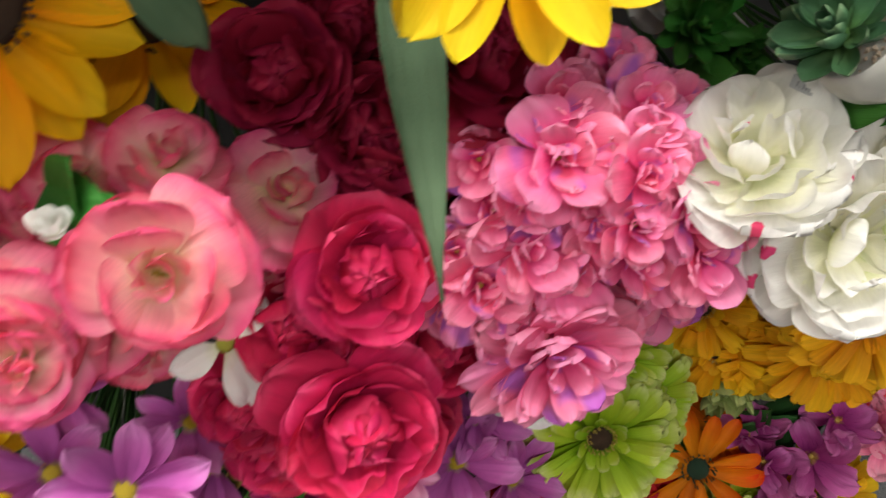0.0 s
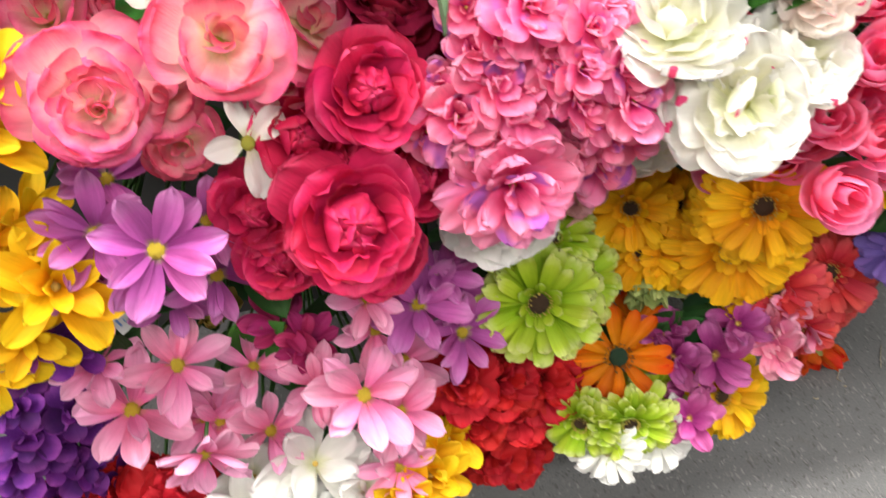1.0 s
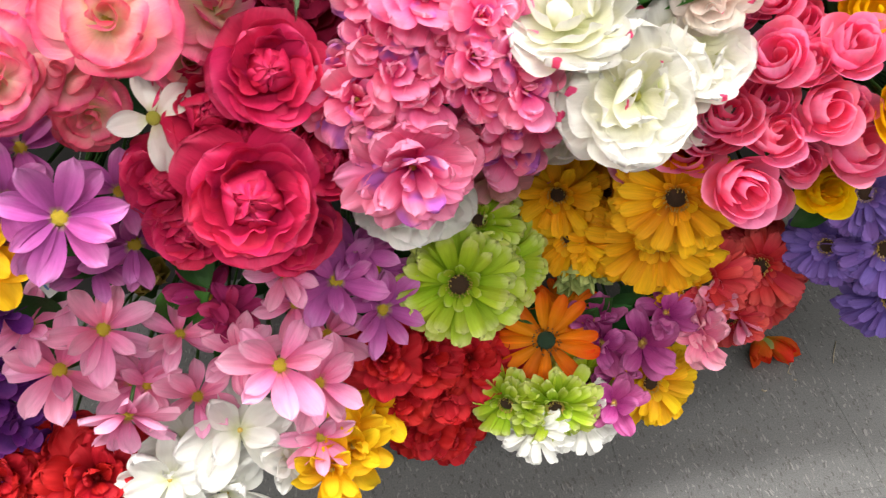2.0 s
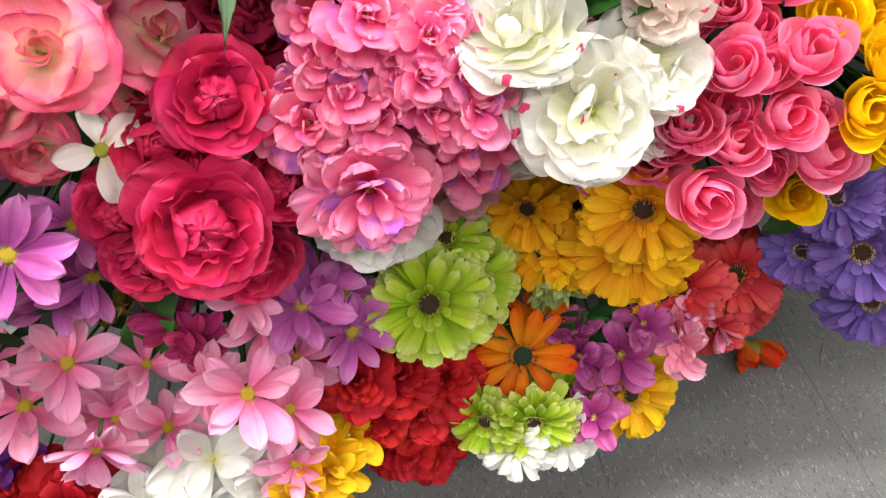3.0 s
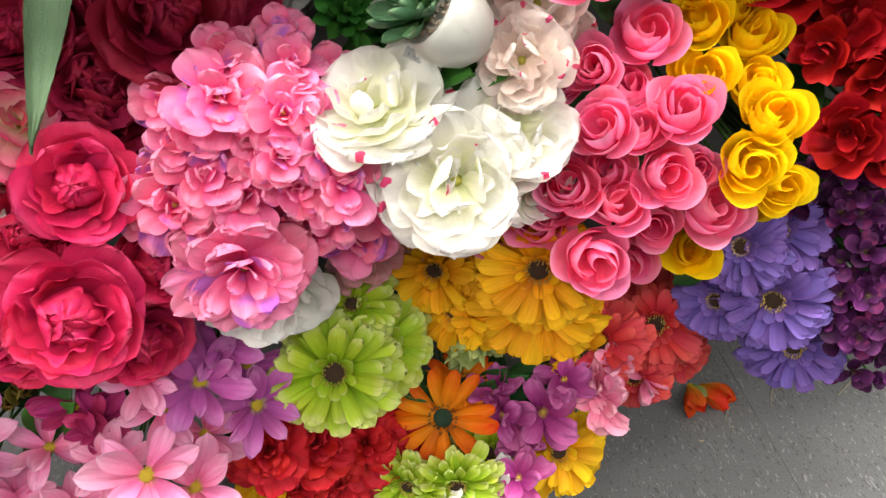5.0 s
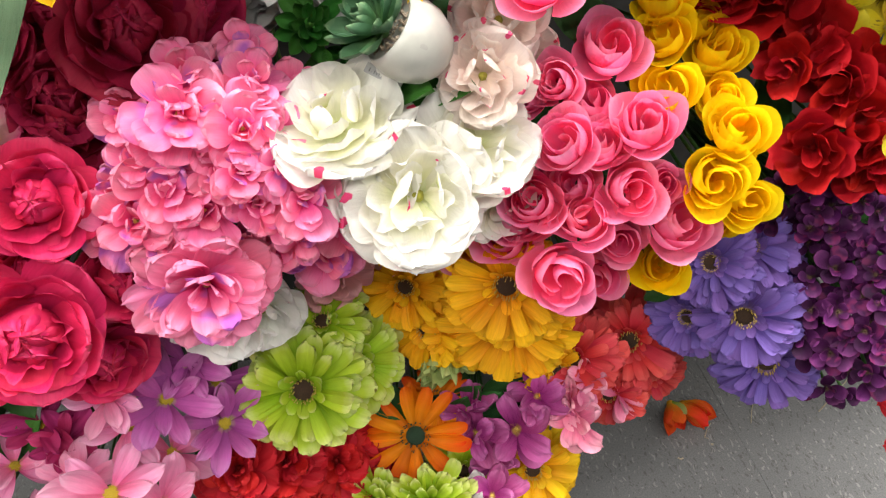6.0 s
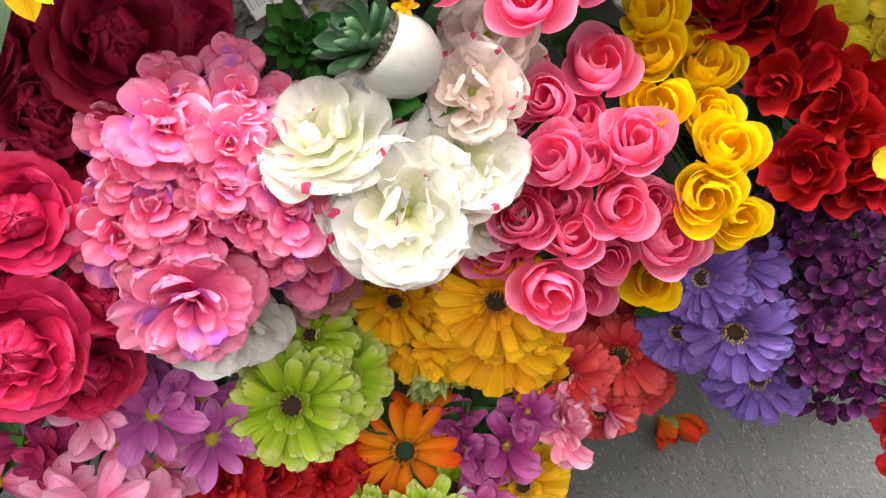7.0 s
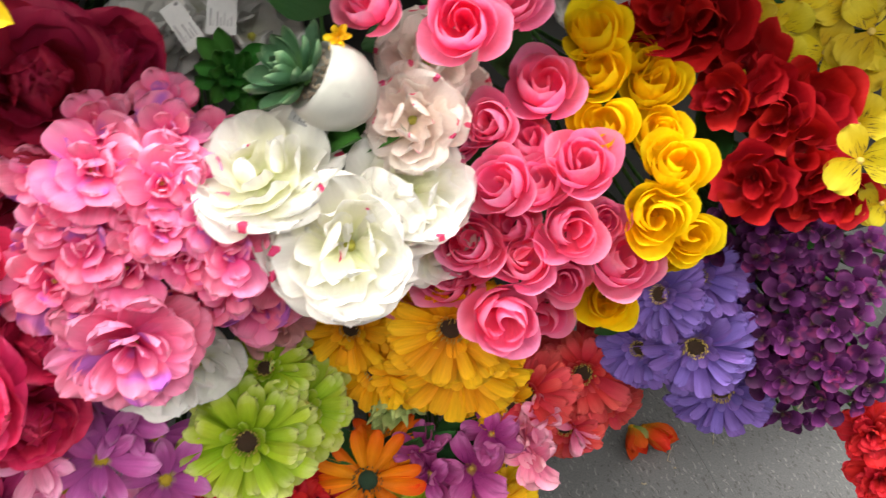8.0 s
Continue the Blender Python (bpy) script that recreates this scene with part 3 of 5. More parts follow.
SHAPES = {
    # outline of each sort of petal
    "peony": dict(width=0.56, widest=0.60, tip=0.1, bend=0.55, lip=-0.35, cup=0.10, ruffle=0.045, crease=0.3, base=0.25, loose=0.28, fray=0.005, nu=12, nv=11),
    "peony_in": dict(width=0.56, widest=0.55, tip=0.1, bend=1.6, lip=0.1, cup=0.10, ruffle=0.07, crease=0.5, notch=0.05, loose=0.35, fray=0.005, nu=10, nv=9),
    "begonia": dict(width=0.58, widest=0.60, tip=0.1, bend=0.50, lip=-0.2, cup=-0.02, ruffle=0.05, crease=0.25, base=0.2, loose=0.3, fray=0.004, nu=12, nv=11),
    "white": dict(width=0.54, widest=0.62, tip=0.05, bend=0.42, lip=-0.20, cup=0.05, ruffle=0.065, crease=0.35, notch=0.02, base=0.22, loose=0.35, fray=0.004, nu=14, nv=13),
    "white_in": dict(width=0.54, widest=0.58, tip=0.1, bend=1.3, lip=0.1, cup=0.12, ruffle=0.08, crease=0.35, base=0.28, loose=0.45, fray=0.004, nu=11, nv=11),
    "floret": dict(width=0.40, widest=0.66, tip=0.05, base=0.13, bend=0.48, lip=0.05, cup=0.14, ruffle=0.06, crease=0.45, loose=0.4, fray=0.005, nu=10, nv=10),
    "floret_slim": dict(width=0.27, widest=0.64, tip=0.15, base=0.2, bend=0.35, lip=-0.3, cup=0.08, ruffle=0.055, crease=0.3, notch=0.03, loose=0.35, fray=0.005, nu=8, nv=10),
    "gerbera": dict(width=0.165, widest=0.80, tip=0.0, base=0.38, bend=-0.08, lip=-0.42, cup=0.42, ruffle=0.022, notch=0.07, loose=0.16, fray=0.012, nu=6, nv=8),
    "gerbera_in": dict(width=0.30, widest=0.65, tip=0.1, base=0.4, bend=0.5, lip=-0.3, cup=0.3, loose=0.3, nu=5, nv=6),
    "gerbera_open": dict(width=0.155, widest=0.70, tip=0.2, base=0.28, bend=-0.05, lip=-0.3, cup=0.5, ruffle=0.015, fold=0.12, loose=0.2, nu=5, nv=9),
    "daisy": dict(width=0.215, widest=0.60, tip=0.80, power=3.0, base=0.20, bend=0.12, lip=-0.5, cup=0.36, fold=0.40, ruffle=0.06, crease=0.5, loose=0.42, fray=0.005, nu=9, nv=12),
    "clematis": dict(width=0.33, widest=0.55, tip=0.72, base=0.15, bend=-0.15, lip=-0.7, cup=0.25, fold=0.2, ruffle=0.07, crease=0.4, loose=0.3, nu=9, nv=11),
    "lily": dict(width=0.25, widest=0.60, tip=0.62, base=0.35, bend=0.1, lip=-0.6, cup=0.5, ruffle=0.04, loose=0.3, nv=9),
    "carnation": dict(width=0.33, widest=0.68, tip=0.05, bend=0.15, lip=-0.6, cup=0.05, ruffle=0.10, crease=0.3, notch=0.06, loose=0.45, fray=0.01, nu=9, nv=8),
    "pansy": dict(width=0.44, widest=0.60, tip=0.15, base=0.14, bend=0.15, lip=-0.5, cup=0.20, ruffle=0.07, notch=0.03, loose=0.25, nu=9, nv=9),
    "primrose": dict(width=0.31, widest=0.62, tip=0.25, base=0.18, bend=0.15, lip=-0.7, cup=0.30, fold=0.25, ruffle=0.12, crease=0.4, loose=0.6, fray=0.006, nu=9, nv=10),
    "lilac": dict(width=0.42, widest=0.6, tip=0.3, base=0.25, bend=0.1, lip=-0.4, cup=0.4, loose=0.3, nu=4, nv=6),
    "sunflower": dict(width=0.25, widest=0.50, tip=0.80, power=2.2, base=0.3, bend=0.1, lip=-0.5, cup=0.4, fold=0.12, ruffle=0.02, loose=0.2, nv=10),
    "leaf": dict(width=0.28, widest=0.42, tip=0.94, base=0.12, bend=0.1, lip=-0.6, cup=0.1, fold=0.18, ruffle=0.03, loose=0.2, fray=0.012, nv=10),
    "sage": dict(width=0.092, widest=0.25, tip=0.975, power=1.35, base=0.8, bend=0.10, lip=0.1, cup=0.15, fold=0.30, ruffle=0.030, fray=0.022, nu=8, nv=26),
    "sage_wide": dict(width=0.22, widest=0.4, tip=0.9, base=0.3, bend=0.9, lip=0.4, cup=0.4, ruffle=0.05, nu=6, nv=10),
    "bud": dict(width=0.28, widest=0.5, tip=0.8, base=0.4, bend=0.5, lip=0.2, wrap=1.0, nu=4, nv=5),
    "succulent": dict(width=0.20, widest=0.58, tip=0.72, power=2.6, base=0.5, bend=0.5, lip=0.3, cup=0.55, fold=0.25, loose=0.2, nu=7, nv=10),
}
MESHES = {}


def petal_of(shape, material):
    """One of six variants of a petal; alike petals share them."""
    pool = MESHES.setdefault((shape, material), [])
    if len(pool) < 6:
        if shape in BOWLS:
            pool.append(bowl_mesh("petal", M[material], seed=len(pool) * 13 + 5, **BOWLS[shape]))
        else:
            pool.append(petal_mesh("petal", M[material], seed=len(pool) * 17 + 3, **SHAPES[shape]))
        return pool[-1]
    return rnd.choice(pool)


# rings of each flower: count, shape, length, radius, height, rise in degrees (sizes as shares of the width)
FLOWERS = {
    "peony": [(5, "peony", 0.54, 0.03, -0.02, 2), (5, "peony", 0.50, 0.03, 0.00, 18), (4, "peony_a", 1.0, 0, 0.02, 0), (4, "peony_b", 1.0, 0, 0.03, 0), (3, "peony_c", 1.0, 0, 0.03, 0), (5, "peony_in", 0.27, 0.19, 0.09, 66), (5, "peony_in", 0.25, 0.12, 0.13, 68), (4, "peony_in", 0.20, 0.05, 0.17, 60)],
    "peony_white": [(5, "white", 0.56, 0.03, -0.03, -2), (5, "white", 0.53, 0.03, 0.00, 12), (4, "white_a", 1.0, 0, 0.01, 0), (4, "white_b", 1.0, 0, 0.02, 0), (3, "white_c", 1.0, 0, 0.03, 0), (3, "white_in", 0.24, 0.16, 0.10, 62)],
    "begonia": [(5, "begonia", 0.62, 0.03, -0.04, -8), (5, "begonia", 0.53, 0.03, 0.00, 8), (3, "begonia", 0.43, 0.04, 0.02, 26), (3, "loose_c", 0.72, 0, 0.04, 0), (2, "rose_d", 0.40, 0, 0.08, 0)],
    "floret": [(5, "floret", 0.50, 0.02, 0.00, -2), (4, "floret", 0.44, 0.02, 0.02, 18), (4, "floret", 0.30, 0.03, 0.04, 40), (3, "floret", 0.20, 0.02, 0.05, 58)],
    "floret_full": [(10, "floret_slim", 0.52, 0.02, 0.00, -4), (9, "floret_slim", 0.48, 0.02, 0.02, 10), (8, "floret_slim", 0.42, 0.03, 0.04, 24), (7, "floret_slim", 0.34, 0.03, 0.05, 40), (5, "floret_slim", 0.26, 0.02, 0.06, 58)],
    "gerbera": [(22, "gerbera", 0.44, 0.055, -0.012, 0), (20, "gerbera", 0.415, 0.055, 0.00, 11), (15, "gerbera", 0.35, 0.06, 0.01, 24), (10, "gerbera_in", 0.14, 0.07, 0.012, 28)],
    "gerbera_open": [(13, "gerbera_open", 0.45, 0.06, 0.0, 8), (7, "gerbera_open", 0.42, 0.06, -0.012, 0)],
    "daisy": [(7, "daisy", 0.49, 0.035, 0.0, 10), (3, "daisy", 0.43, 0.03, 0.012, 26)],
    "clematis": [(4, "clematis", 0.52, 0.05, 0.0, 8)],
    "lily": [(6, "lily", 0.50, 0.03, 0.0, 16), (5, "lily", 0.42, 0.03, 0.02, 40), (3, "lily", 0.28, 0.02, 0.03, 62)],
    "carnation": [(9, "carnation", 0.50, 0.03, 0.0, -4), (9, "carnation", 0.45, 0.03, 0.02, 14), (8, "carnation", 0.37, 0.04, 0.05, 32), (7, "carnation", 0.28, 0.04, 0.07, 48), (5, "carnation", 0.20, 0.03, 0.09, 60)],
    "pansy": [(3, "pansy", 0.46, 0.02, 0.0, 8), (2, "pansy", 0.48, 0.02, -0.02, 4)],
    "primrose": [(5, "primrose", 0.52, 0.02, 0.0, 8), (4, "primrose", 0.44, 0.02, 0.02, 32)],
    "lilac": [(4, "lilac", 0.5, 0.04, 0.0, 10), (3, "lilac", 0.32, 0.03, 0.03, 44)],
    "rose": [(3, "rose_a", 1.0, 0, 0.0, 0), (3, "rose_b", 1.0, 0, 0.0, 0), (3, "rose_c", 1.0, 0, 0.0, 0), (2, "rose_d", 1.0, 0, 0.0, 0), (1, "rose_e", 1.0, 0, 0.0, 0)],
    "rose_loose": [(4, "loose_a", 1.0, 0, 0.0, 0), (3, "loose_b", 1.0, 0, 0.0, 0), (3, "loose_c", 1.0, 0, 0.0, 0), (1, "rose_e", 0.9, 0, 0.0, 0)],
    "bud": [(5, "bud", 0.9, 0.08, 0.0, 62), (4, "bud", 0.8, 0.02, 0.05, 75)],
    "sunflower": [(12, "sunflower", 0.46, 0.12, -0.01, 0), (5, "sunflower", 0.42, 0.11, 0.0, 8)],
    "succulent": [(7, "succulent", 0.46, 0.03, 0.0, 6), (7, "succulent", 0.42, 0.03, 0.03, 26), (6, "succulent", 0.35, 0.02, 0.06, 46), (4, "succulent", 0.24, 0.01, 0.09, 68)],
}
CENTRES = {
    # radius and height of the middle, its material
    "peony": (0.05, 0.10, None), "peony_white": (0.05, 0.08, "olive_centre"), "begonia": (0.05, 0.10, "olive_centre"), "floret": (0.03, 0.06, "stamen"), "floret_full": (0.04, 0.06, "stamen"),
    "gerbera": (0.085, 0.045, "dark_centre"), "gerbera_open": (0.09, 0.05, "green_centre"), "daisy": (0.068, 0.04, "yellow_centre"), "clematis": (0.085, 0.05, "olive_centre"),
    "lily": (0.05, 0.08, "stamen"), "carnation": (0.04, 0.07, None), "pansy": (0.045, 0.03, "stamen"), "primrose": (0.03, 0.03, "stamen"), "lilac": (0.045, 0.06, None),
    "rose": (0.05, 0.10, None), "rose_loose": (0.05, 0.10, None), "bud": (0.12, 0.25, None), "sunflower": (0.17, 0.05, "dark_centre"), "succulent": (0.06, 0.12, "succulent"),
}


def dome_mesh(name, radius, height, material):
    out = [(radius * 0.55, -0.06), (radius * 0.9, -0.02)] + [(radius * math.cos(a), height * math.sin(a)) for a in (0.15, 0.5, 0.85, 1.2, 1.45)]
    return lathe_mesh(name, out, material, 14)


def stamen_mesh(name, radius, height, material, count):
    """A ring of fine upright threads, joined, too small to pick apart."""
    verts, faces = [], []
    r = random.Random(5)
    for k in range(count):
        a = 2 * math.pi * k / count + r.uniform(-0.1, 0.1)
        q = radius * r.uniform(0.7, 1.08)
        c = Vector((q * math.cos(a), q * math.sin(a), 0))
        w, h = radius * 0.06, height * 0.8 * r.uniform(0.8, 1.3)
        top = c * r.uniform(0.95, 1.15) + Vector((0, 0, h))
        i = len(verts)
        for s in range(3):
            b = 2.1 * s
            verts.append(c + Vector((w * 0.6 * math.cos(b), w * 0.6 * math.sin(b), 0)))
        for s in range(3):
            b = 2.1 * s
            verts.append(top + Vector((w * math.cos(b), w * math.sin(b), 0)))
        for s in range(3):
            faces.append((i + s, i + (s + 1) % 3, i + 3 + (s + 1) % 3, i + 3 + s))
        faces.append((i + 3, i + 4, i + 5))
    return mesh_of(name, verts, faces, material, False)


def turned(az, el):
    """The turn that takes +z to the direction given by azimuth and elevation in degrees."""
    a, e = radians(az), radians(el)
    d = Vector((math.cos(a) * math.cos(e), math.sin(a) * math.cos(e), math.sin(e)))
    return d, d.to_track_quat("Z", "Y").to_matrix().to_4x4()


def flower(kind, name, material, parent, row, label="", spin=None, stamens=None):
    """A flower head as a part: its middle is the mesh, each petal is a sub-part."""
    x, y, z, az, el, size = row
    if kind == "rose":
        az, el = az + rnd.uniform(-12, 12), el + rnd.uniform(0, 22)
    d, turn = turned(az, el)
    spin = rnd.uniform(0, 360) if spin is None else spin
    radius, height, middle = CENTRES[kind]
    key = ("centre", kind, middle or material)
    if key not in MESHES:
        MESHES[key] = dome_mesh("flower_centre", radius, height, M[middle or material])
    m = Matrix.Translation((x, y, z)) @ turn @ pose(0, 0, 0, 0, 0, spin) @ Matrix.Scale(size, 4)
    head = part(name, MESHES[key], parent, m, label)
    for ring, (count, shape, length, r0, h, rise) in enumerate(FLOWERS[kind]):
        start = rnd.uniform(0, 360)
        for k in range(count):
            az_k = start + 360.0 * k / count + rnd.uniform(-16, 16) * (1 if count < 9 else 0.3)
            up = rise + rnd.uniform(-10, 10) * (1 if count < 9 else 0.7)
            grow = length * rnd.uniform(0.84, 1.1)
            if shape in BOWLS:
                wide, slim = rnd.uniform(0.94, 1.06), 0.84 if kind == "rose" else 1.0
                lean = {"rose": 3, "rose_loose": 10}.get(kind, 5)
                mp = pose(0, 0, h, rnd.uniform(-lean, lean), rnd.uniform(-lean, lean), az_k) @ Matrix.Diagonal((wide * length * slim, wide * length, length * rnd.uniform(0.90, 1.1), 1))
                part("petal", petal_of(shape, material), head, mp)
                continue
            mp = pose(0, 0, 0, 0, 0, az_k) @ pose(0, r0, h, up, rnd.uniform(-14, 14), rnd.uniform(-9, 9)) @ Matrix.Diagonal((grow * rnd.uniform(0.9, 1.12), grow, grow, 1))
            part("petal", petal_of(shape, material), head, mp)
    if stamens:
        key = ("stamens", kind, stamens)
        if key not in MESHES:
            MESHES[key] = stamen_mesh("stamens", radius * (1.3 if kind == "gerbera_open" else 1.0), 0.07, M[stamens], 46)
        part("stamen_ring", MESHES[key], head)["kind"] = "stuff"
    return head, d


WALL_Y = 0.74


def bunch(name, label, category, kind, flower_name, material, rows, leaves=3, leaf="leaf", leaf_size=0.06, stamens=None, root=None, materials=None):
    """A bunch of cloth flowers: heads, their wired stems and leaves, gathered at the back panel."""
    cx = sum(r[0] for r in rows) / len(rows)
    cz = sum(r[2] for r in rows) / len(rows)
    gather = Vector(root or (cx + 0.02, WALL_Y, cz - 0.05))
    thing = tagged(new(name), label, category, "bunches of artificial flowers")
    thing.empty_display_size = 0.02
    thing.location = gather
    base = thing
    shift = Matrix.Translation(-gather)
    for i, row in enumerate(rows):
        head, d = flower(kind, flower_name, (materials[i % len(materials)] if materials else material), base, (row[0] - gather.x, row[1] - gather.y, row[2] - gather.z, *row[3:]), stamens=stamens)
        p0 = Vector(row[:3]) - gather
        p1 = p0 - d * min(0.10, row[5] * 0.9)
        end = Vector((rnd.uniform(-0.012, 0.012), rnd.uniform(-0.004, 0.0), rnd.uniform(-0.012, 0.012)))
        p2 = end + Vector((0, -0.12, 0.0))
        pts = []
        for s in range(9):
            t = s / 8
            pts.append(p0 * (1 - t) ** 3 + 3 * p1 * t * (1 - t) ** 2 + 3 * p2 * t * t * (1 - t) + end * t ** 3)
        part("stem", tube_mesh("stem", pts, 0.0017, M["stem"]), base)
    for k in range(leaves):
        row = rnd.choice(rows)
        d, turn = turned(row[3] + rnd.uniform(-40, 40), row[4] + rnd.uniform(-30, 30))
        p = Vector(row[:3]) - gather - d * rnd.uniform(0.08, 0.12) + Vector((rnd.uniform(-0.3, 0.3), 0.01, rnd.uniform(-0.3, 0.2))) * row[5]
        ml = Matrix.Translation(p) @ turn @ pose(0, 0, 0, rnd.uniform(-10, 30), 0, rnd.uniform(0, 360)) @ Matrix.Scale(leaf_size * rnd.uniform(0.7, 1.2), 4)
        part("leaf", petal_of("leaf", leaf), base, ml)
    return thing


# ---- the shop around ----
X0, X1, Y0, Y1 = -3.05, 3.95, -4.3, WALL_Y


def structure(name, me, label, category):
    return tagged(new(name, me), label, category, kind="structure")


# assumed panel; its near-black colour stands for deep shade between the flowers
structure("wall_back", box_mesh("wall_back", X0, WALL_Y + 0.004, 0, X1, WALL_Y + 0.12, CEILING, M["wall"]), "assumed back panel of the flower display, coloured dark for shaded gaps", "wall")
# unseen walls and ceiling that close the room, greyed to cut bounced light
structure("wall_front", box_mesh("wall_front", X0, Y0 - 0.12, 0, X1, Y0, CEILING, M["room"]), "plain grey shop wall, unseen, added to close the room", "wall")
structure("wall_west", box_mesh("wall_west", X0 - 0.12, Y0 - 0.12, 0, X0, WALL_Y + 0.12, CEILING, M["room"]), "plain grey shop wall, unseen, added to close the room", "wall")
structure("wall_east", box_mesh("wall_east", X1, Y0 - 0.12, 0, X1 + 0.12, WALL_Y + 0.12, CEILING, M["room"]), "plain grey shop wall, unseen, added to close the room", "wall")
structure("ceiling", box_mesh("ceiling", X0 - 0.12, Y0 - 0.12, CEILING, X1 + 0.12, WALL_Y + 0.12, CEILING + 0.1, M["ceiling"]), "plain grey shop ceiling, unseen, added to close the room", "ceiling")
glow = Nodes("lamp_diffuser")
M["diffuser"] = glow.done(glow.add("ShaderNodeEmission", {"Color": (1.0, 0.96, 0.90, 1), "Strength": 5.0}).outputs[0])
for lamp_y, lamp_watts in LAMP_ROWS:
    for lamp_x in (-2.0, 0.3, 2.6):
        lamp = tagged(new("ceiling_lamp"), "long white fluorescent lamp, assumed on the ceiling out of view", "ceiling lamp", "ceiling lamps")
        lamp.location = (lamp_x, lamp_y, CEILING)
        part("lamp_body", box_mesh("lamp_body", -0.98, -0.10, -0.07, 0.98, 0.10, 0.0, M["lamp_body"], 0.008), lamp)
        part("diffuser", box_mesh("diffuser", -0.95, -0.07, -0.078, 0.95, 0.07, -0.0702, M["diffuser"]), lamp, label="glowing white diffuser")

# board added above the view; its front edge is set to shade the top row
structure("shelf_upper", box_mesh("shelf_upper", -0.75, 0.27, 0.935, 1.35, WALL_Y + 0.002, 0.955, M["shelf"], 0.002), "unseen upper shelf board, assumed there to shade the top flowers", "shelf")

# ---- where each flower stands: place, the way it faces (azimuth, elevation), width ----
CRIMSON_LOW = [
    (-0.056, 0.265, 0.563, -80, 27, 0.098), (-0.031, 0.307, 0.633, -78, 32, 0.076), (-0.078, 0.318, 0.597, -87, 37, 0.076),
    (-0.117, 0.300, 0.557, -106, 26, 0.063), (-0.008, 0.311, 0.559, -63, 17, 0.072), (-0.039, 0.301, 0.495, -68, 13, 0.072),
    (-0.061, 0.304, 0.576, -75, 36, 0.062), (-0.109, 0.288, 0.521, -96, 18, 0.060),
]
CRIMSON_HIGH = [
    (-0.009, 0.363, 0.656, -74, 31, 0.087), (0.007, 0.352, 0.600, -59, 31, 0.064), (0.052, 0.358, 0.715, -73, 28, 0.091),
    (-0.009, 0.366, 0.673, -82, 29, 0.078), (0.089, 0.385, 0.706, -60, 28, 0.071), (-0.049, 0.386, 0.705, -85, 45, 0.077),
    (0.000, 0.420, 0.694, -86, 42, 0.062), (0.071, 0.387, 0.676, -90, 45, 0.067), (-0.007, 0.422, 0.705, -70, 39, 0.077),
]
BEGONIA = [
    (-0.188, 0.274, 0.681, -73, 29, 0.071), (-0.110, 0.266, 0.704, -73, 37, 0.064), (-0.155, 0.314, 0.613, -83, 18, 0.050),
    (-0.209, 0.324, 0.702, -76, 49, 0.061), (-0.193, 0.363, 0.706, -65, 43, 0.049), (-0.063, 0.345, 0.664, -61, 44, 0.062),
    (-0.105, 0.328, 0.712, -43, 60, 0.050), (-0.087, 0.334, 0.630, -65, 27, 0.053), (-0.183, 0.262, 0.675, -78, 31, 0.047),
    (-0.178, 0.342, 0.699, -62, 54, 0.039), (-0.264, 0.364, 0.696, -73, 41, 0.058), (-0.151, 0.343, 0.703, -71, 45, 0.053),
    (-0.156, 0.288, 0.662, -78, 31, 0.050),
]
CLEMATIS = [
    (-0.113, 0.300, 0.611, -52, 35, 0.062),
]
PURPLE_DAISY = [
    (-0.179, 0.250, 0.576, -73, 33, 0.087), (-0.216, 0.267, 0.583, -81, 39, 0.077), (-0.160, 0.304, 0.496, -59, 25, 0.083),
    (-0.209, 0.307, 0.595, -64, 44, 0.070), (-0.243, 0.265, 0.547, -85, 19, 0.063), (-0.197, 0.315, 0.474, -81, 16, 0.073),
    (-0.154, 0.300, 0.552, -61, 39, 0.066),
]
YELLOW_LILY = [
    (-0.260, 0.273, 0.663, -67, 36, 0.078), (-0.242, 0.287, 0.701, -58, 40, 0.066), (-0.278, 0.270, 0.586, -54, 38, 0.079),
    (-0.250, 0.255, 0.556, -53, 28, 0.093), (-0.262, 0.291, 0.583, -44, 43, 0.070), (-0.299, 0.261, 0.572, -72, 41, 0.083),
    (-0.321, 0.258, 0.498, -69, 20, 0.087), (-0.283, 0.261, 0.513, -70, 15, 0.073),
]
PINK_DAISY = [
    (-0.213, 0.303, 0.405, -60, 44, 0.092), (-0.069, 0.257, 0.382, -72, 51, 0.098), (-0.042, 0.264, 0.342, -68, 38, 0.084),
    (-0.157, 0.312, 0.376, -19, 66, 0.075), (-0.272, 0.310, 0.415, -54, 72, 0.081), (-0.256, 0.288, 0.378, -74, 62, 0.100),
    (-0.206, 0.258, 0.342, -89, -10, 0.092), (-0.205, 0.294, 0.342, -67, 37, 0.085), (-0.155, 0.287, 0.317, -56, 40, 0.082),
    (-0.051, 0.303, 0.405, -81, 36, 0.073), (-0.053, 0.302, 0.445, -88, 59, 0.070), (-0.030, 0.305, 0.357, -83, 39, 0.077),
    (-0.050, 0.250, 0.279, -82, 22, 0.074), (-0.194, 0.293, 0.337, -63, 47, 0.082), (-0.106, 0.287, 0.365, -89, 48, 0.079),
]
VIOLET_DAISY = [
    (-0.013, 0.303, 0.427, -80, 47, 0.085), (0.022, 0.304, 0.381, -64, 31, 0.083), (0.007, 0.324, 0.442, -78, 55, 0.073),
    (0.020, 0.336, 0.399, -70, 43, 0.077),
]
MAGENTA_DAISY = [
    (-0.128, 0.328, 0.402, -61, 55, 0.070), (-0.110, 0.316, 0.388, -58, 41, 0.061),
]
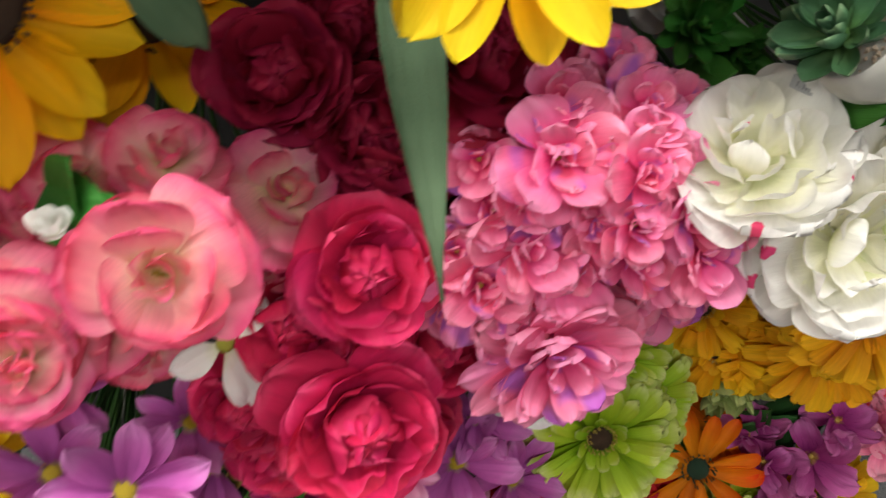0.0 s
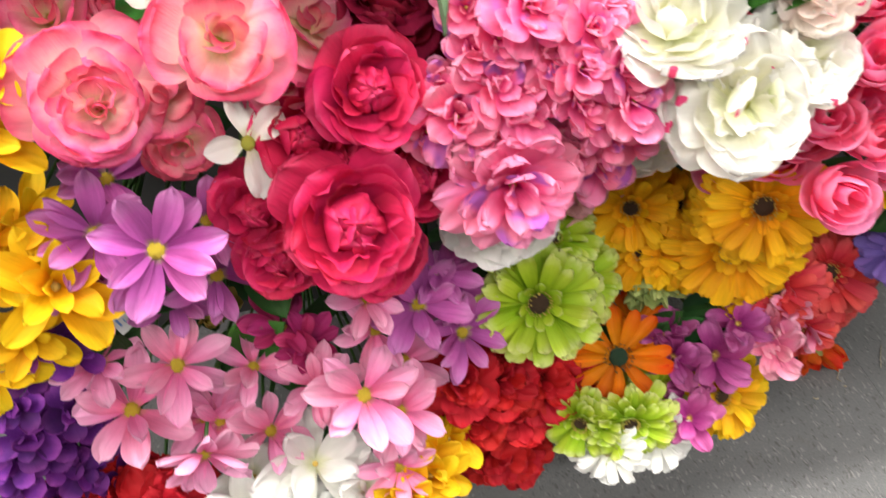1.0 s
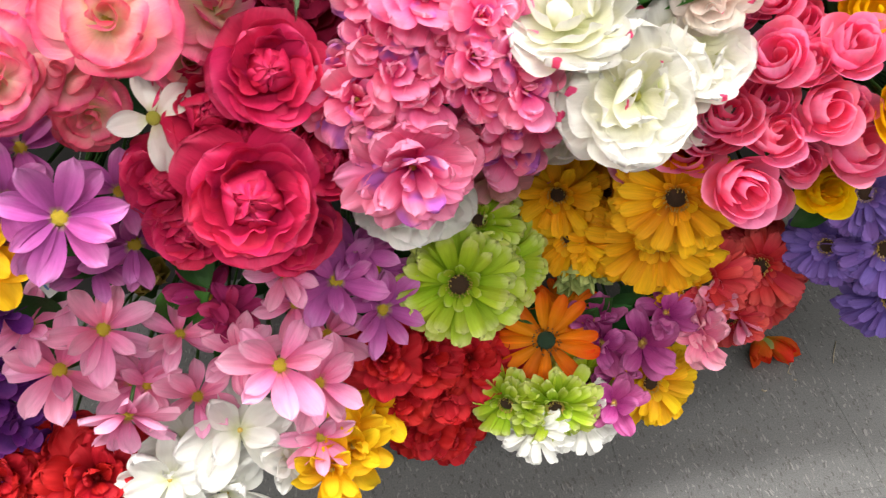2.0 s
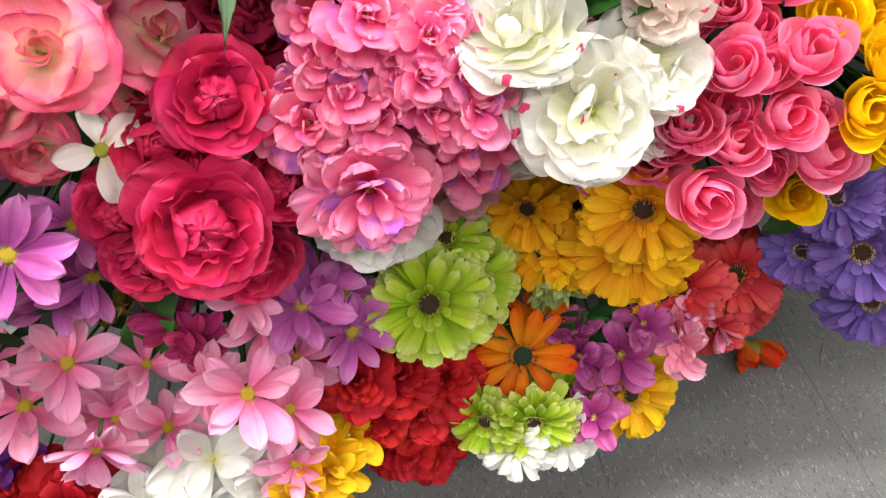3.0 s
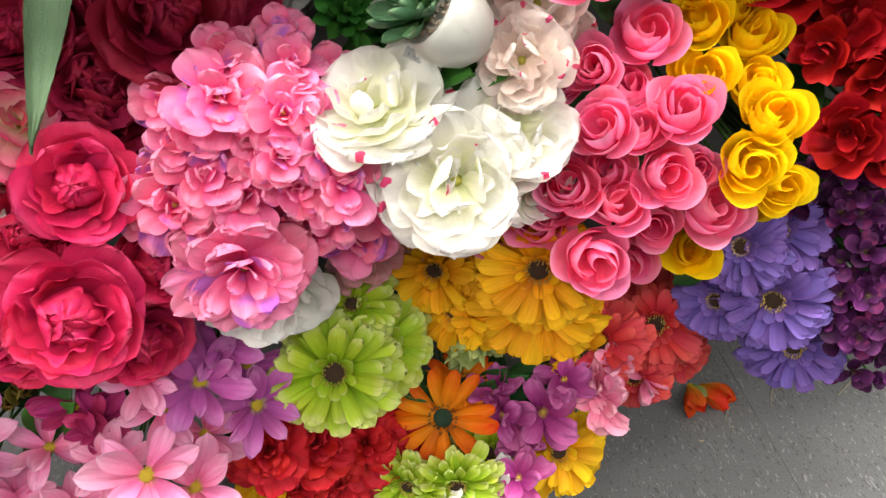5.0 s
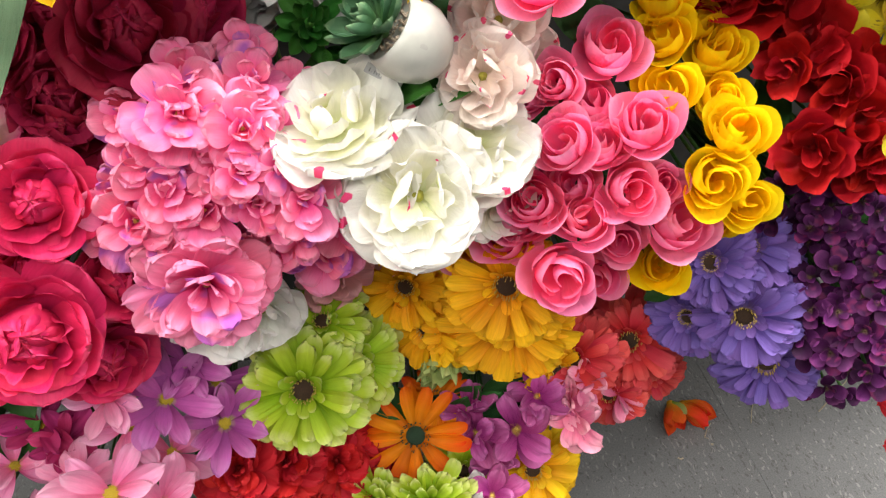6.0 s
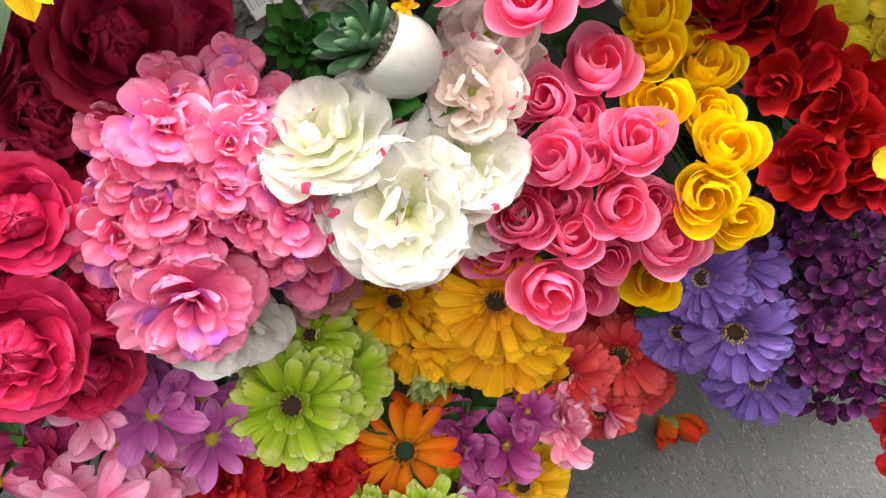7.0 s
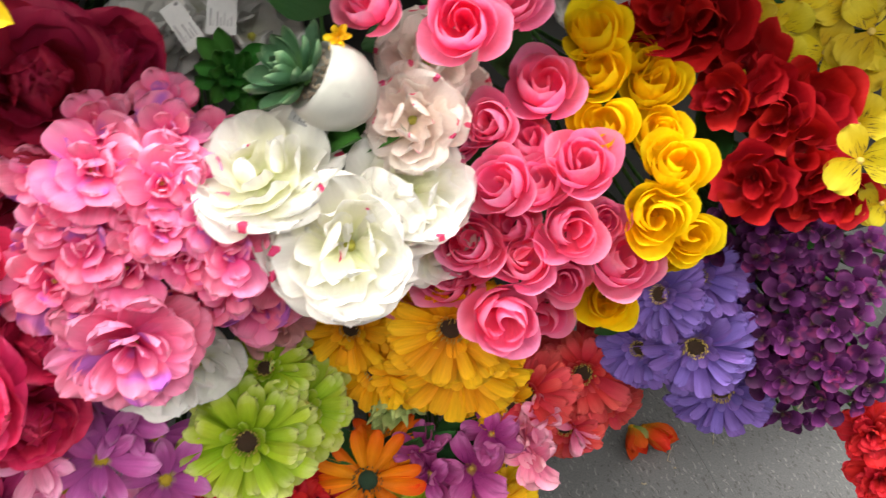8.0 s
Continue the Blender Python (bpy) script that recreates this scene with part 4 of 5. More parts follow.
WHITE_DAISY = [
    (-0.123, 0.267, 0.284, -69, 53, 0.107), (-0.153, 0.266, 0.247, -97, 41, 0.077), (-0.190, 0.240, 0.262, -93, 42, 0.093),
    (-0.145, 0.236, 0.233, -84, 10, 0.086), (-0.181, 0.281, 0.261, -68, 59, 0.087), (-0.084, 0.254, 0.254, -65, 29, 0.071),
]
YELLOW_LOW = [
    (-0.045, 0.239, 0.244, -85, 35, 0.088), (-0.002, 0.286, 0.257, -65, 39, 0.079), (-0.023, 0.257, 0.249, -89, 29, 0.088),
    (-0.025, 0.270, 0.256, -72, 53, 0.079),
]
RED_LOW = [
    (-0.258, 0.253, 0.262, -55, 51, 0.115), (-0.348, 0.269, 0.258, -66, 49, 0.096), (-0.298, 0.293, 0.261, -44, 63, 0.078),
]
RED_CARNATION = [
    (0.017, 0.306, 0.314, -91, 59, 0.082), (0.055, 0.318, 0.294, -86, 58, 0.084), (0.099, 0.324, 0.270, -84, 52, 0.092),
    (0.132, 0.342, 0.262, -76, 55, 0.078), (0.029, 0.307, 0.259, -105, 44, 0.081), (0.065, 0.312, 0.243, -91, 49, 0.088),
    (0.104, 0.322, 0.242, -81, 41, 0.078), (0.048, 0.313, 0.184, -100, 35, 0.092), (0.072, 0.313, 0.165, -84, 28, 0.082),
]
LIME = [
    (0.092, 0.314, 0.390, -95, 34, 0.123), (0.137, 0.347, 0.374, -65, 34, 0.108), (0.118, 0.364, 0.416, -86, 70, 0.091),
]
LIME_LOW = [
    (0.132, 0.289, 0.234, -116, 14, 0.094), (0.177, 0.277, 0.235, -97, 11, 0.102), (0.216, 0.309, 0.228, -76, 39, 0.085),
]
LIME_BUD = [
    (0.225, 0.365, 0.334, -106, 4, 0.038), (0.217, 0.374, 0.335, -119, 12, 0.038), (0.236, 0.368, 0.336, -92, 10, 0.035),
    (0.210, 0.372, 0.320, -117, 5, 0.033), (0.062, 0.327, 0.365, -123, 7, 0.025),
]
WHITE_LOW = [
    (0.157, 0.272, 0.207, -115, 24, 0.085), (0.207, 0.275, 0.209, -88, 22, 0.091),
]
GOLD = [
    (0.197, 0.382, 0.420, -114, 19, 0.098), (0.273, 0.299, 0.476, -111, 18, 0.116), (0.280, 0.337, 0.393, -109, 8, 0.138),
    (0.244, 0.386, 0.411, -107, 31, 0.079), (0.209, 0.369, 0.374, -119, 14, 0.101), (0.241, 0.357, 0.373, -107, 14, 0.095),
    (0.325, 0.343, 0.306, -90, 19, 0.078),
]
ORANGE = [
    (0.178, 0.324, 0.280, -103, 44, 0.107), (0.206, 0.357, 0.281, -82, 59, 0.085),
]
CORAL = [
    (0.400, 0.350, 0.319, -111, 18, 0.117), (0.342, 0.345, 0.316, -126, 29, 0.105), (0.375, 0.337, 0.259, -113, 8, 0.086),
    (0.437, 0.376, 0.225, -101, 7, 0.080),
]
BLUE = [
    (0.481, 0.292, 0.385, -118, 16, 0.111), (0.516, 0.297, 0.306, -113, 13, 0.109), (0.511, 0.320, 0.387, -108, 33, 0.096),
    (0.453, 0.310, 0.440, -138, 39, 0.086), (0.442, 0.318, 0.370, -139, 22, 0.086), (0.488, 0.315, 0.445, -115, 48, 0.091),
]
VIOLET_PANSY = [
    (0.238, 0.275, 0.227, -110, 50, 0.065), (0.275, 0.316, 0.266, -110, 24, 0.088), (0.237, 0.323, 0.264, -134, 37, 0.068),
    (0.300, 0.328, 0.292, -106, 56, 0.062), (0.247, 0.307, 0.235, -131, 72, 0.058), (0.234, 0.343, 0.277, -151, 69, 0.063),
]
PINK_PANSY = [
    (0.350, 0.325, 0.302, -154, 67, 0.056), (0.331, 0.306, 0.274, -139, 25, 0.062), (0.385, 0.331, 0.263, -60, 47, 0.053),
    (0.329, 0.318, 0.287, -152, 39, 0.056),
]
YELLOW_GERBERA = [
    (0.285, 0.301, 0.216, -84, 32, 0.106),
]
ROSE = [
    (0.325, 0.314, 0.639, -113, 31, 0.041), (0.363, 0.330, 0.642, -110, 35, 0.054), (0.352, 0.318, 0.611, -109, 38, 0.039),
    (0.322, 0.286, 0.604, -114, 35, 0.051), (0.348, 0.291, 0.592, -110, 35, 0.042), (0.376, 0.287, 0.603, -99, 34, 0.051),
    (0.361, 0.280, 0.563, -105, 32, 0.051), (0.331, 0.278, 0.541, -108, 35, 0.050), (0.362, 0.287, 0.510, -104, 36, 0.042),
    (0.399, 0.283, 0.513, -95, 34, 0.058), (0.307, 0.274, 0.505, -106, 24, 0.060), (0.348, 0.310, 0.461, -97, 26, 0.052),
]
ROSE_BACK = [
    (0.298, 0.293, 0.558, -111, 33, 0.052), (0.259, 0.344, 0.483, -106, 26, 0.059), (0.281, 0.312, 0.514, -103, 25, 0.055),
    (0.392, 0.288, 0.554, -100, 37, 0.034), (0.308, 0.320, 0.628, -123, 31, 0.036), (0.288, 0.301, 0.535, -103, 29, 0.047),
    (0.328, 0.294, 0.563, -107, 32, 0.042),
]
ROSE_TOP = [
    (0.303, 0.281, 0.728, -102, 32, 0.050), (0.259, 0.314, 0.733, -108, 37, 0.042), (0.339, 0.324, 0.715, -91, 34, 0.046),
]
YELLOW_ROSE = [
    (0.411, 0.337, 0.641, -115, 34, 0.045), (0.412, 0.353, 0.660, -121, 37, 0.049), (0.453, 0.345, 0.615, -97, 40, 0.051),
    (0.404, 0.313, 0.613, -115, 32, 0.049), (0.447, 0.323, 0.592, -105, 38, 0.043), (0.448, 0.293, 0.579, -106, 35, 0.055),
    (0.427, 0.279, 0.557, -118, 31, 0.053), (0.452, 0.279, 0.532, -107, 27, 0.049), (0.401, 0.297, 0.464, -108, 26, 0.049),
    (0.442, 0.293, 0.504, -111, 29, 0.041), (0.445, 0.359, 0.632, -110, 33, 0.036),
]
RED_ROSE = [
    (0.529, 0.353, 0.614, -129, 34, 0.064), (0.503, 0.328, 0.608, -136, 24, 0.042), (0.545, 0.329, 0.587, -131, 31, 0.064),
    (0.576, 0.335, 0.577, -107, 37, 0.072), (0.552, 0.303, 0.554, -121, 35, 0.073), (0.516, 0.297, 0.552, -133, 24, 0.060),
    (0.575, 0.283, 0.535, -120, 15, 0.056), (0.502, 0.365, 0.653, -120, 32, 0.072), (0.470, 0.365, 0.658, -130, 36, 0.062),
    (0.479, 0.387, 0.622, -128, 28, 0.057), (0.524, 0.385, 0.624, -121, 33, 0.062), (0.556, 0.297, 0.529, -119, 21, 0.053),
]
YELLOW_PANSY = [
    (0.576, 0.380, 0.593, -125, 34, 0.061), (0.587, 0.404, 0.608, -133, 37, 0.060), (0.630, 0.407, 0.605, -129, 37, 0.061),
    (0.625, 0.389, 0.585, -122, 34, 0.059), (0.651, 0.373, 0.605, -125, 33, 0.068), (0.640, 0.367, 0.581, -131, 34, 0.056),
    (0.574, 0.262, 0.574, -124, 29, 0.058), (0.620, 0.327, 0.553, -130, 32, 0.055), (0.649, 0.339, 0.556, -119, 32, 0.059),
    (0.559, 0.402, 0.624, -131, 37, 0.055), (0.600, 0.413, 0.623, -128, 42, 0.060), (0.644, 0.401, 0.618, -125, 43, 0.060),
    (0.598, 0.257, 0.532, -118, 26, 0.043),
]
HYDRANGEA_A = [
    (0.074, 0.303, 0.678, -81, 36, 0.072), (0.111, 0.291, 0.666, -75, 29, 0.059), (0.104, 0.279, 0.644, -82, 28, 0.046),
    (0.121, 0.314, 0.684, -66, 47, 0.053), (0.052, 0.295, 0.631, -80, 35, 0.065), (0.025, 0.297, 0.609, -86, 32, 0.073),
    (0.071, 0.291, 0.611, -78, 30, 0.063), (0.139, 0.274, 0.616, -80, 30, 0.061), (0.106, 0.285, 0.613, -74, 34, 0.052),
]
HYDRANGEA_B = [
    (0.131, 0.280, 0.639, -71, 31, 0.050), (0.106, 0.305, 0.559, -80, 22, 0.064), (0.137, 0.327, 0.529, -78, 21, 0.072),
    (0.036, 0.290, 0.578, -89, 29, 0.057), (0.040, 0.307, 0.650, -91, 41, 0.047), (0.082, 0.322, 0.693, -71, 55, 0.056),
    (0.143, 0.326, 0.666, -68, 36, 0.049), (0.039, 0.320, 0.674, -99, 39, 0.050), (0.088, 0.301, 0.654, -78, 31, 0.051),
    (0.064, 0.298, 0.576, -75, 37, 0.055),
]
HYDRANGEA_FULL = [
    (0.058, 0.279, 0.560, -84, 14, 0.102), (0.041, 0.294, 0.589, -88, 34, 0.061),
]
HYDRANGEA_C = [
    (0.018, 0.309, 0.626, -99, 32, 0.049), (0.056, 0.304, 0.659, -79, 37, 0.044), (0.094, 0.314, 0.681, -65, 42, 0.047),
    (0.127, 0.293, 0.663, -69, 33, 0.040), (0.090, 0.291, 0.639, -78, 33, 0.044), (0.116, 0.286, 0.603, -77, 30, 0.049),
    (0.084, 0.300, 0.566, -78, 21, 0.056), (0.050, 0.297, 0.593, -76, 31, 0.046), (0.155, 0.308, 0.566, -70, 28, 0.053),
    (0.005, 0.302, 0.597, -100, 23, 0.050), (0.130, 0.288, 0.579, -82, 21, 0.047), (0.119, 0.351, 0.686, -53, 51, 0.049),
]
PALE_HYDRANGEA = [
    (0.161, 0.406, 0.444, -82, 18, 0.081), (0.192, 0.418, 0.432, -79, 17, 0.073), (0.137, 0.387, 0.448, -92, 15, 0.069),
]
WHITE_UNDER = [
    (0.047, 0.309, 0.499, -99, 5, 0.069), (0.078, 0.334, 0.473, -88, 4, 0.062),
]
WHITE_PEONY = [
    (0.170, 0.290, 0.652, -100, 73, 0.088), (0.211, 0.262, 0.609, -94, 32, 0.089), (0.256, 0.285, 0.622, -72, 41, 0.082),
    (0.184, 0.283, 0.616, -104, 26, 0.069), (0.189, 0.357, 0.522, -106, 14, 0.066), (0.268, 0.300, 0.567, -81, 14, 0.064),
]
BLUSH_PEONY = [
    (0.268, 0.299, 0.665, -106, 37, 0.064), (0.287, 0.330, 0.686, -84, 42, 0.064), (0.299, 0.329, 0.656, -73, 24, 0.053),
]
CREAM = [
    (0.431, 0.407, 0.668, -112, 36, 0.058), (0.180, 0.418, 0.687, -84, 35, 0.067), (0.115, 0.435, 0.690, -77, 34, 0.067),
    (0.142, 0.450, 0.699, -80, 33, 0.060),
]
RED_SIDE = [
    (0.632, 0.230, 0.278, -125, 34, 0.066), (0.644, 0.215, 0.223, -126, 36, 0.068),
]
OLIVE_BUD = [
    (-0.174, 0.352, 0.406, -57, 52, 0.036), (-0.189, 0.357, 0.394, -79, 47, 0.029),
]
WHITE_BUD = [
    (-0.151, 0.292, 0.720, -54, 44, 0.017),
]
YELLOW_PICK = [
    (0.233, 0.301, 0.729, -108, 37, 0.017),
]
SUNFLOWERS = [
    (0.051, 0.240, 0.840, -102, 25, 0.099), (-0.161, 0.363, 0.795, -71, 24, 0.143), (-0.109, 0.423, 0.743, -62, 26, 0.117),
]
LILAC_A = [
    (0.516, 0.309, 0.429, -164, 43, 0.039), (0.542, 0.289, 0.470, -126, 67, 0.031), (0.530, 0.272, 0.396, -138, 41, 0.034),
    (0.544, 0.252, 0.359, -116, 31, 0.041), (0.525, 0.272, 0.366, -143, 32, 0.038), (0.551, 0.287, 0.275, -137, 21, 0.040),
    (0.526, 0.293, 0.472, -153, 59, 0.034), (0.552, 0.284, 0.428, -114, 58, 0.037), (0.563, 0.252, 0.373, -89, 35, 0.037),
    (0.567, 0.272, 0.406, -86, 49, 0.038), (0.578, 0.288, 0.422, -75, 56, 0.034), (0.569, 0.273, 0.278, -117, 21, 0.034),
    (0.548, 0.262, 0.399, -108, 45, 0.034), (0.522, 0.288, 0.387, -152, 37, 0.030), (0.515, 0.303, 0.367, -159, 31, 0.032),
    (0.533, 0.287, 0.420, -142, 49, 0.032),
]
LILAC_B = [
    (0.567, 0.304, 0.427, -145, 64, 0.034), (0.601, 0.257, 0.358, -78, 39, 0.038), (0.589, 0.249, 0.310, -101, 27, 0.040),
    (0.540, 0.279, 0.373, -150, 39, 0.032), (0.553, 0.275, 0.394, -139, 49, 0.035), (0.576, 0.275, 0.399, -111, 57, 0.029),
    (0.542, 0.308, 0.390, -161, 44, 0.032), (0.550, 0.258, 0.348, -135, 34, 0.040), (0.585, 0.268, 0.270, -121, 23, 0.030),
    (0.535, 0.304, 0.364, -161, 37, 0.040), (0.543, 0.274, 0.333, -147, 31, 0.034), (0.581, 0.259, 0.378, -96, 47, 0.037),
    (0.557, 0.255, 0.374, -124, 42, 0.035), (0.588, 0.298, 0.429, -99, 71, 0.038), (0.601, 0.271, 0.381, -77, 50, 0.030),
    (0.607, 0.290, 0.402, -70, 60, 0.034),
]
LILAC_C = [
    (0.566, 0.245, 0.387, -154, 30, 0.037), (0.599, 0.227, 0.340, -116, 21, 0.028), (0.575, 0.230, 0.381, -137, 30, 0.034),
    (0.594, 0.249, 0.424, -115, 56, 0.032), (0.585, 0.228, 0.383, -122, 33, 0.031), (0.573, 0.249, 0.415, -149, 42, 0.037),
    (0.579, 0.282, 0.435, -166, 48, 0.026), (0.577, 0.240, 0.336, -146, 20, 0.032), (0.611, 0.230, 0.351, -97, 26, 0.038),
    (0.590, 0.261, 0.443, -135, 62, 0.030), (0.622, 0.246, 0.387, -75, 40, 0.030), (0.602, 0.233, 0.384, -99, 37, 0.034),
    (0.615, 0.260, 0.430, -75, 60, 0.026), (0.570, 0.263, 0.409, -160, 38, 0.034), (0.578, 0.266, 0.429, -157, 48, 0.034),
    (0.581, 0.245, 0.419, -136, 47, 0.032),
]
LILAC_D = [
    (0.534, 0.299, 0.486, -135, 39, 0.026), (0.547, 0.298, 0.505, -122, 58, 0.028), (0.586, 0.295, 0.473, -81, 36, 0.032),
    (0.505, 0.310, 0.505, -161, 43, 0.030), (0.523, 0.310, 0.509, -155, 53, 0.023), (0.567, 0.291, 0.491, -93, 48, 0.025),
    (0.602, 0.311, 0.430, -90, 19, 0.032), (0.568, 0.311, 0.444, -115, 24, 0.031), (0.526, 0.300, 0.504, -145, 48, 0.027),
    (0.544, 0.330, 0.426, -138, 18, 0.027), (0.527, 0.314, 0.461, -143, 26, 0.025), (0.525, 0.329, 0.437, -147, 19, 0.029),
    (0.581, 0.326, 0.413, -116, 14, 0.037), (0.498, 0.309, 0.495, -159, 34, 0.023), (0.563, 0.296, 0.472, -108, 35, 0.023),
    (0.503, 0.313, 0.476, -154, 27, 0.034),
]
LILAC_E = [
    (0.584, 0.301, 0.421, -104, 58, 0.032), (0.535, 0.319, 0.374, -155, 34, 0.029), (0.550, 0.296, 0.386, -140, 39, 0.027),
    (0.535, 0.310, 0.334, -151, 25, 0.027), (0.564, 0.300, 0.460, -123, 66, 0.031), (0.551, 0.282, 0.360, -134, 30, 0.034),
    (0.532, 0.325, 0.406, -160, 40, 0.026), (0.604, 0.287, 0.383, -83, 42, 0.029), (0.593, 0.266, 0.329, -98, 21, 0.027),
    (0.545, 0.293, 0.328, -142, 23, 0.031), (0.531, 0.310, 0.469, -162, 55, 0.035), (0.547, 0.301, 0.484, -147, 67, 0.032),
    (0.586, 0.272, 0.299, -111, 16, 0.032), (0.569, 0.287, 0.393, -119, 44, 0.030), (0.544, 0.314, 0.434, -153, 51, 0.026),
    (0.597, 0.272, 0.357, -91, 30, 0.032),
]
# the outer end of the same bunch
LILAC_F = [(x + 0.055, y + 0.02, z + 0.055, az, el, wide) for x, y, z, az, el, wide in LILAC_B]
PURPLE_A = [
    (-0.332, 0.292, 0.360, -68, 35, 0.039), (-0.285, 0.307, 0.434, -28, 47, 0.052), (-0.308, 0.299, 0.376, -45, 35, 0.049),
    (-0.327, 0.277, 0.415, -93, 53, 0.036), (-0.302, 0.265, 0.463, -79, 65, 0.035), (-0.277, 0.260, 0.499, -41, 68, 0.031),
    (-0.293, 0.257, 0.496, -94, 75, 0.038), (-0.335, 0.301, 0.316, -58, 23, 0.048), (-0.322, 0.310, 0.304, -48, 20, 0.057),
    (-0.341, 0.282, 0.418, -123, 53, 0.038), (-0.343, 0.286, 0.364, -86, 37, 0.051), (-0.319, 0.269, 0.461, -124, 65, 0.035),
    (-0.360, 0.292, 0.325, -88, 27, 0.040), (-0.272, 0.275, 0.488, -27, 58, 0.046), (-0.365, 0.289, 0.342, -105, 30, 0.055),
]
PURPLE_B = [
    (-0.294, 0.312, 0.321, -31, 39, 0.040), (-0.358, 0.293, 0.343, -108, 60, 0.042), (-0.346, 0.296, 0.367, -102, 70, 0.053),
    (-0.347, 0.286, 0.287, -71, 36, 0.049), (-0.325, 0.305, 0.339, -49, 55, 0.044), (-0.318, 0.285, 0.250, -50, 20, 0.049),
    (-0.328, 0.304, 0.382, -57, 74, 0.052), (-0.299, 0.298, 0.273, -39, 26, 0.060), (-0.335, 0.296, 0.315, -61, 47, 0.040),
    (-0.365, 0.280, 0.258, -83, 26, 0.043), (-0.346, 0.280, 0.263, -68, 26, 0.053), (-0.323, 0.293, 0.299, -51, 37, 0.049),
    (-0.309, 0.312, 0.348, -33, 52, 0.047), (-0.372, 0.288, 0.307, -108, 45, 0.052), (-0.342, 0.298, 0.335, -73, 58, 0.047),
]

# ---- the flowers ----
FLOWER = "flower bunch"
bunch("peony_bunch", "bunch of crimson cloth peonies with ruffled petals", FLOWER, "peony", "peony", "crimson", CRIMSON_LOW, 0)
bunch("peony_bunch", "bunch of crimson cloth peonies, petals coloured darker for the shade", FLOWER, "peony", "peony", "shaded_crimson", CRIMSON_HIGH, 3)
bunch("begonia_bunch", "bunch of blush pink cloth begonias with yellow-green throats", FLOWER, "begonia", "begonia", "begonia", BEGONIA, 6)
bunch("clematis_bunch", "single white cloth clematis with a yellow-green middle", FLOWER, "clematis", "clematis", "plain_white", CLEMATIS, 0)
bunch("daisy_bunch", "bunch of orchid purple cloth daisies with yellow middles", FLOWER, "daisy", "daisy", "purple", PURPLE_DAISY, 3)
bunch("lily_bunch", "bunch of golden yellow cloth lilies with pointed petals", FLOWER, "lily", "lily", "yellow", YELLOW_LILY, 3)
bunch("daisy_bunch", "bunch of light pink cloth daisies with yellow middles", FLOWER, "daisy", "daisy", "pink", PINK_DAISY, 4)
bunch("daisy_bunch", "bunch of violet cloth daisies above the pink daisies", FLOWER, "daisy", "daisy", "purple", VIOLET_DAISY, 1)
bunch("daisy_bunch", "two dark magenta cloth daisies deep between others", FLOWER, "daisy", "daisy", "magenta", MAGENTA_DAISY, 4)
bunch("daisy_bunch", "bunch of ruffled white cloth blossoms hanging low", FLOWER, "primrose", "blossom", "plain_white", WHITE_DAISY, 3)
bunch("lily_bunch", "bunch of small yellow cloth lilies hanging low", FLOWER, "lily", "lily", "yellow", YELLOW_LOW, 2)
bunch("carnation_bunch", "bunch of bright red cloth carnations hanging low", FLOWER, "carnation", "carnation", "red", RED_LOW, 2)
bunch("carnation_bunch", "dense bunch of red cloth carnations beside lime gerberas", FLOWER, "carnation", "carnation", "red", RED_CARNATION, 0)
bunch("gerbera_bunch", "bunch of lime green cloth gerberas with dark middles", FLOWER, "gerbera", "gerbera", "lime", LIME, 3, stamens="stamen")
bunch("gerbera_bunch", "low bunch of lime green gerberas facing down", FLOWER, "gerbera", "gerbera", "lime", LIME_LOW, 0, stamens="stamen")
bunch("bud_spray", "spray of pale green closed cloth buds", FLOWER, "bud", "bud", "bud_green", LIME_BUD, 8, leaf_size=0.06)
bunch("gerbera_bunch", "white cloth gerberas under lime green ones", FLOWER, "gerbera", "gerbera", "plain_white", WHITE_LOW, 0, stamens="stamen")
bunch("gerbera_bunch", "bunch of golden yellow cloth gerberas with dark middles", FLOWER, "gerbera", "gerbera", "gold", GOLD, 0, stamens="stamen")
bunch("gerbera_bunch", "orange cloth gerbera with a dark green middle", FLOWER, "gerbera_open", "gerbera", "orange", ORANGE, 0, stamens="green_centre")
bunch("gerbera_bunch", "bunch of coral red cloth gerberas with dark middles", FLOWER, "gerbera", "gerbera", "coral", CORAL, 0, stamens="stamen")
bunch("gerbera_bunch", "bunch of blue-violet cloth gerberas with dark middles", FLOWER, "gerbera", "gerbera", "blue", BLUE, 0, stamens="stamen")
bunch("pansy_bunch", "bunch of magenta violet cloth pansies with yellow eyes", FLOWER, "primrose", "pansy", "violet", VIOLET_PANSY, 2)
bunch("pansy_bunch", "spray of rose pink cloth blossoms turned sideways", FLOWER, "primrose", "blossom", "pink_pansy", PINK_PANSY, 0)
bunch("gerbera_bunch", "single yellow cloth gerbera over the floor", FLOWER, "gerbera", "gerbera", "yellow", YELLOW_GERBERA, 0, stamens="stamen")
bunch("rose_bunch", "dense bunch of bright pink cloth roses", FLOWER, "rose", "rose", "rose", ROSE, 6)
bunch("rose_bunch", "pink cloth roses tucked behind white peonies", FLOWER, "rose", "rose", "rose", ROSE_BACK, 0)
bunch("rose_bunch", "bunch of large pink cloth roses above the succulent", FLOWER, "rose", "rose", "rose", ROSE_TOP, 6)
bunch("rose_bunch", "dense bunch of bright yellow cloth roses", FLOWER, "rose", "rose", "yellow_rose", YELLOW_ROSE, 8)
bunch("rose_bunch", "bunch of deep red cloth roses", FLOWER, "rose_loose", "rose", "red_rose", RED_ROSE, 14)
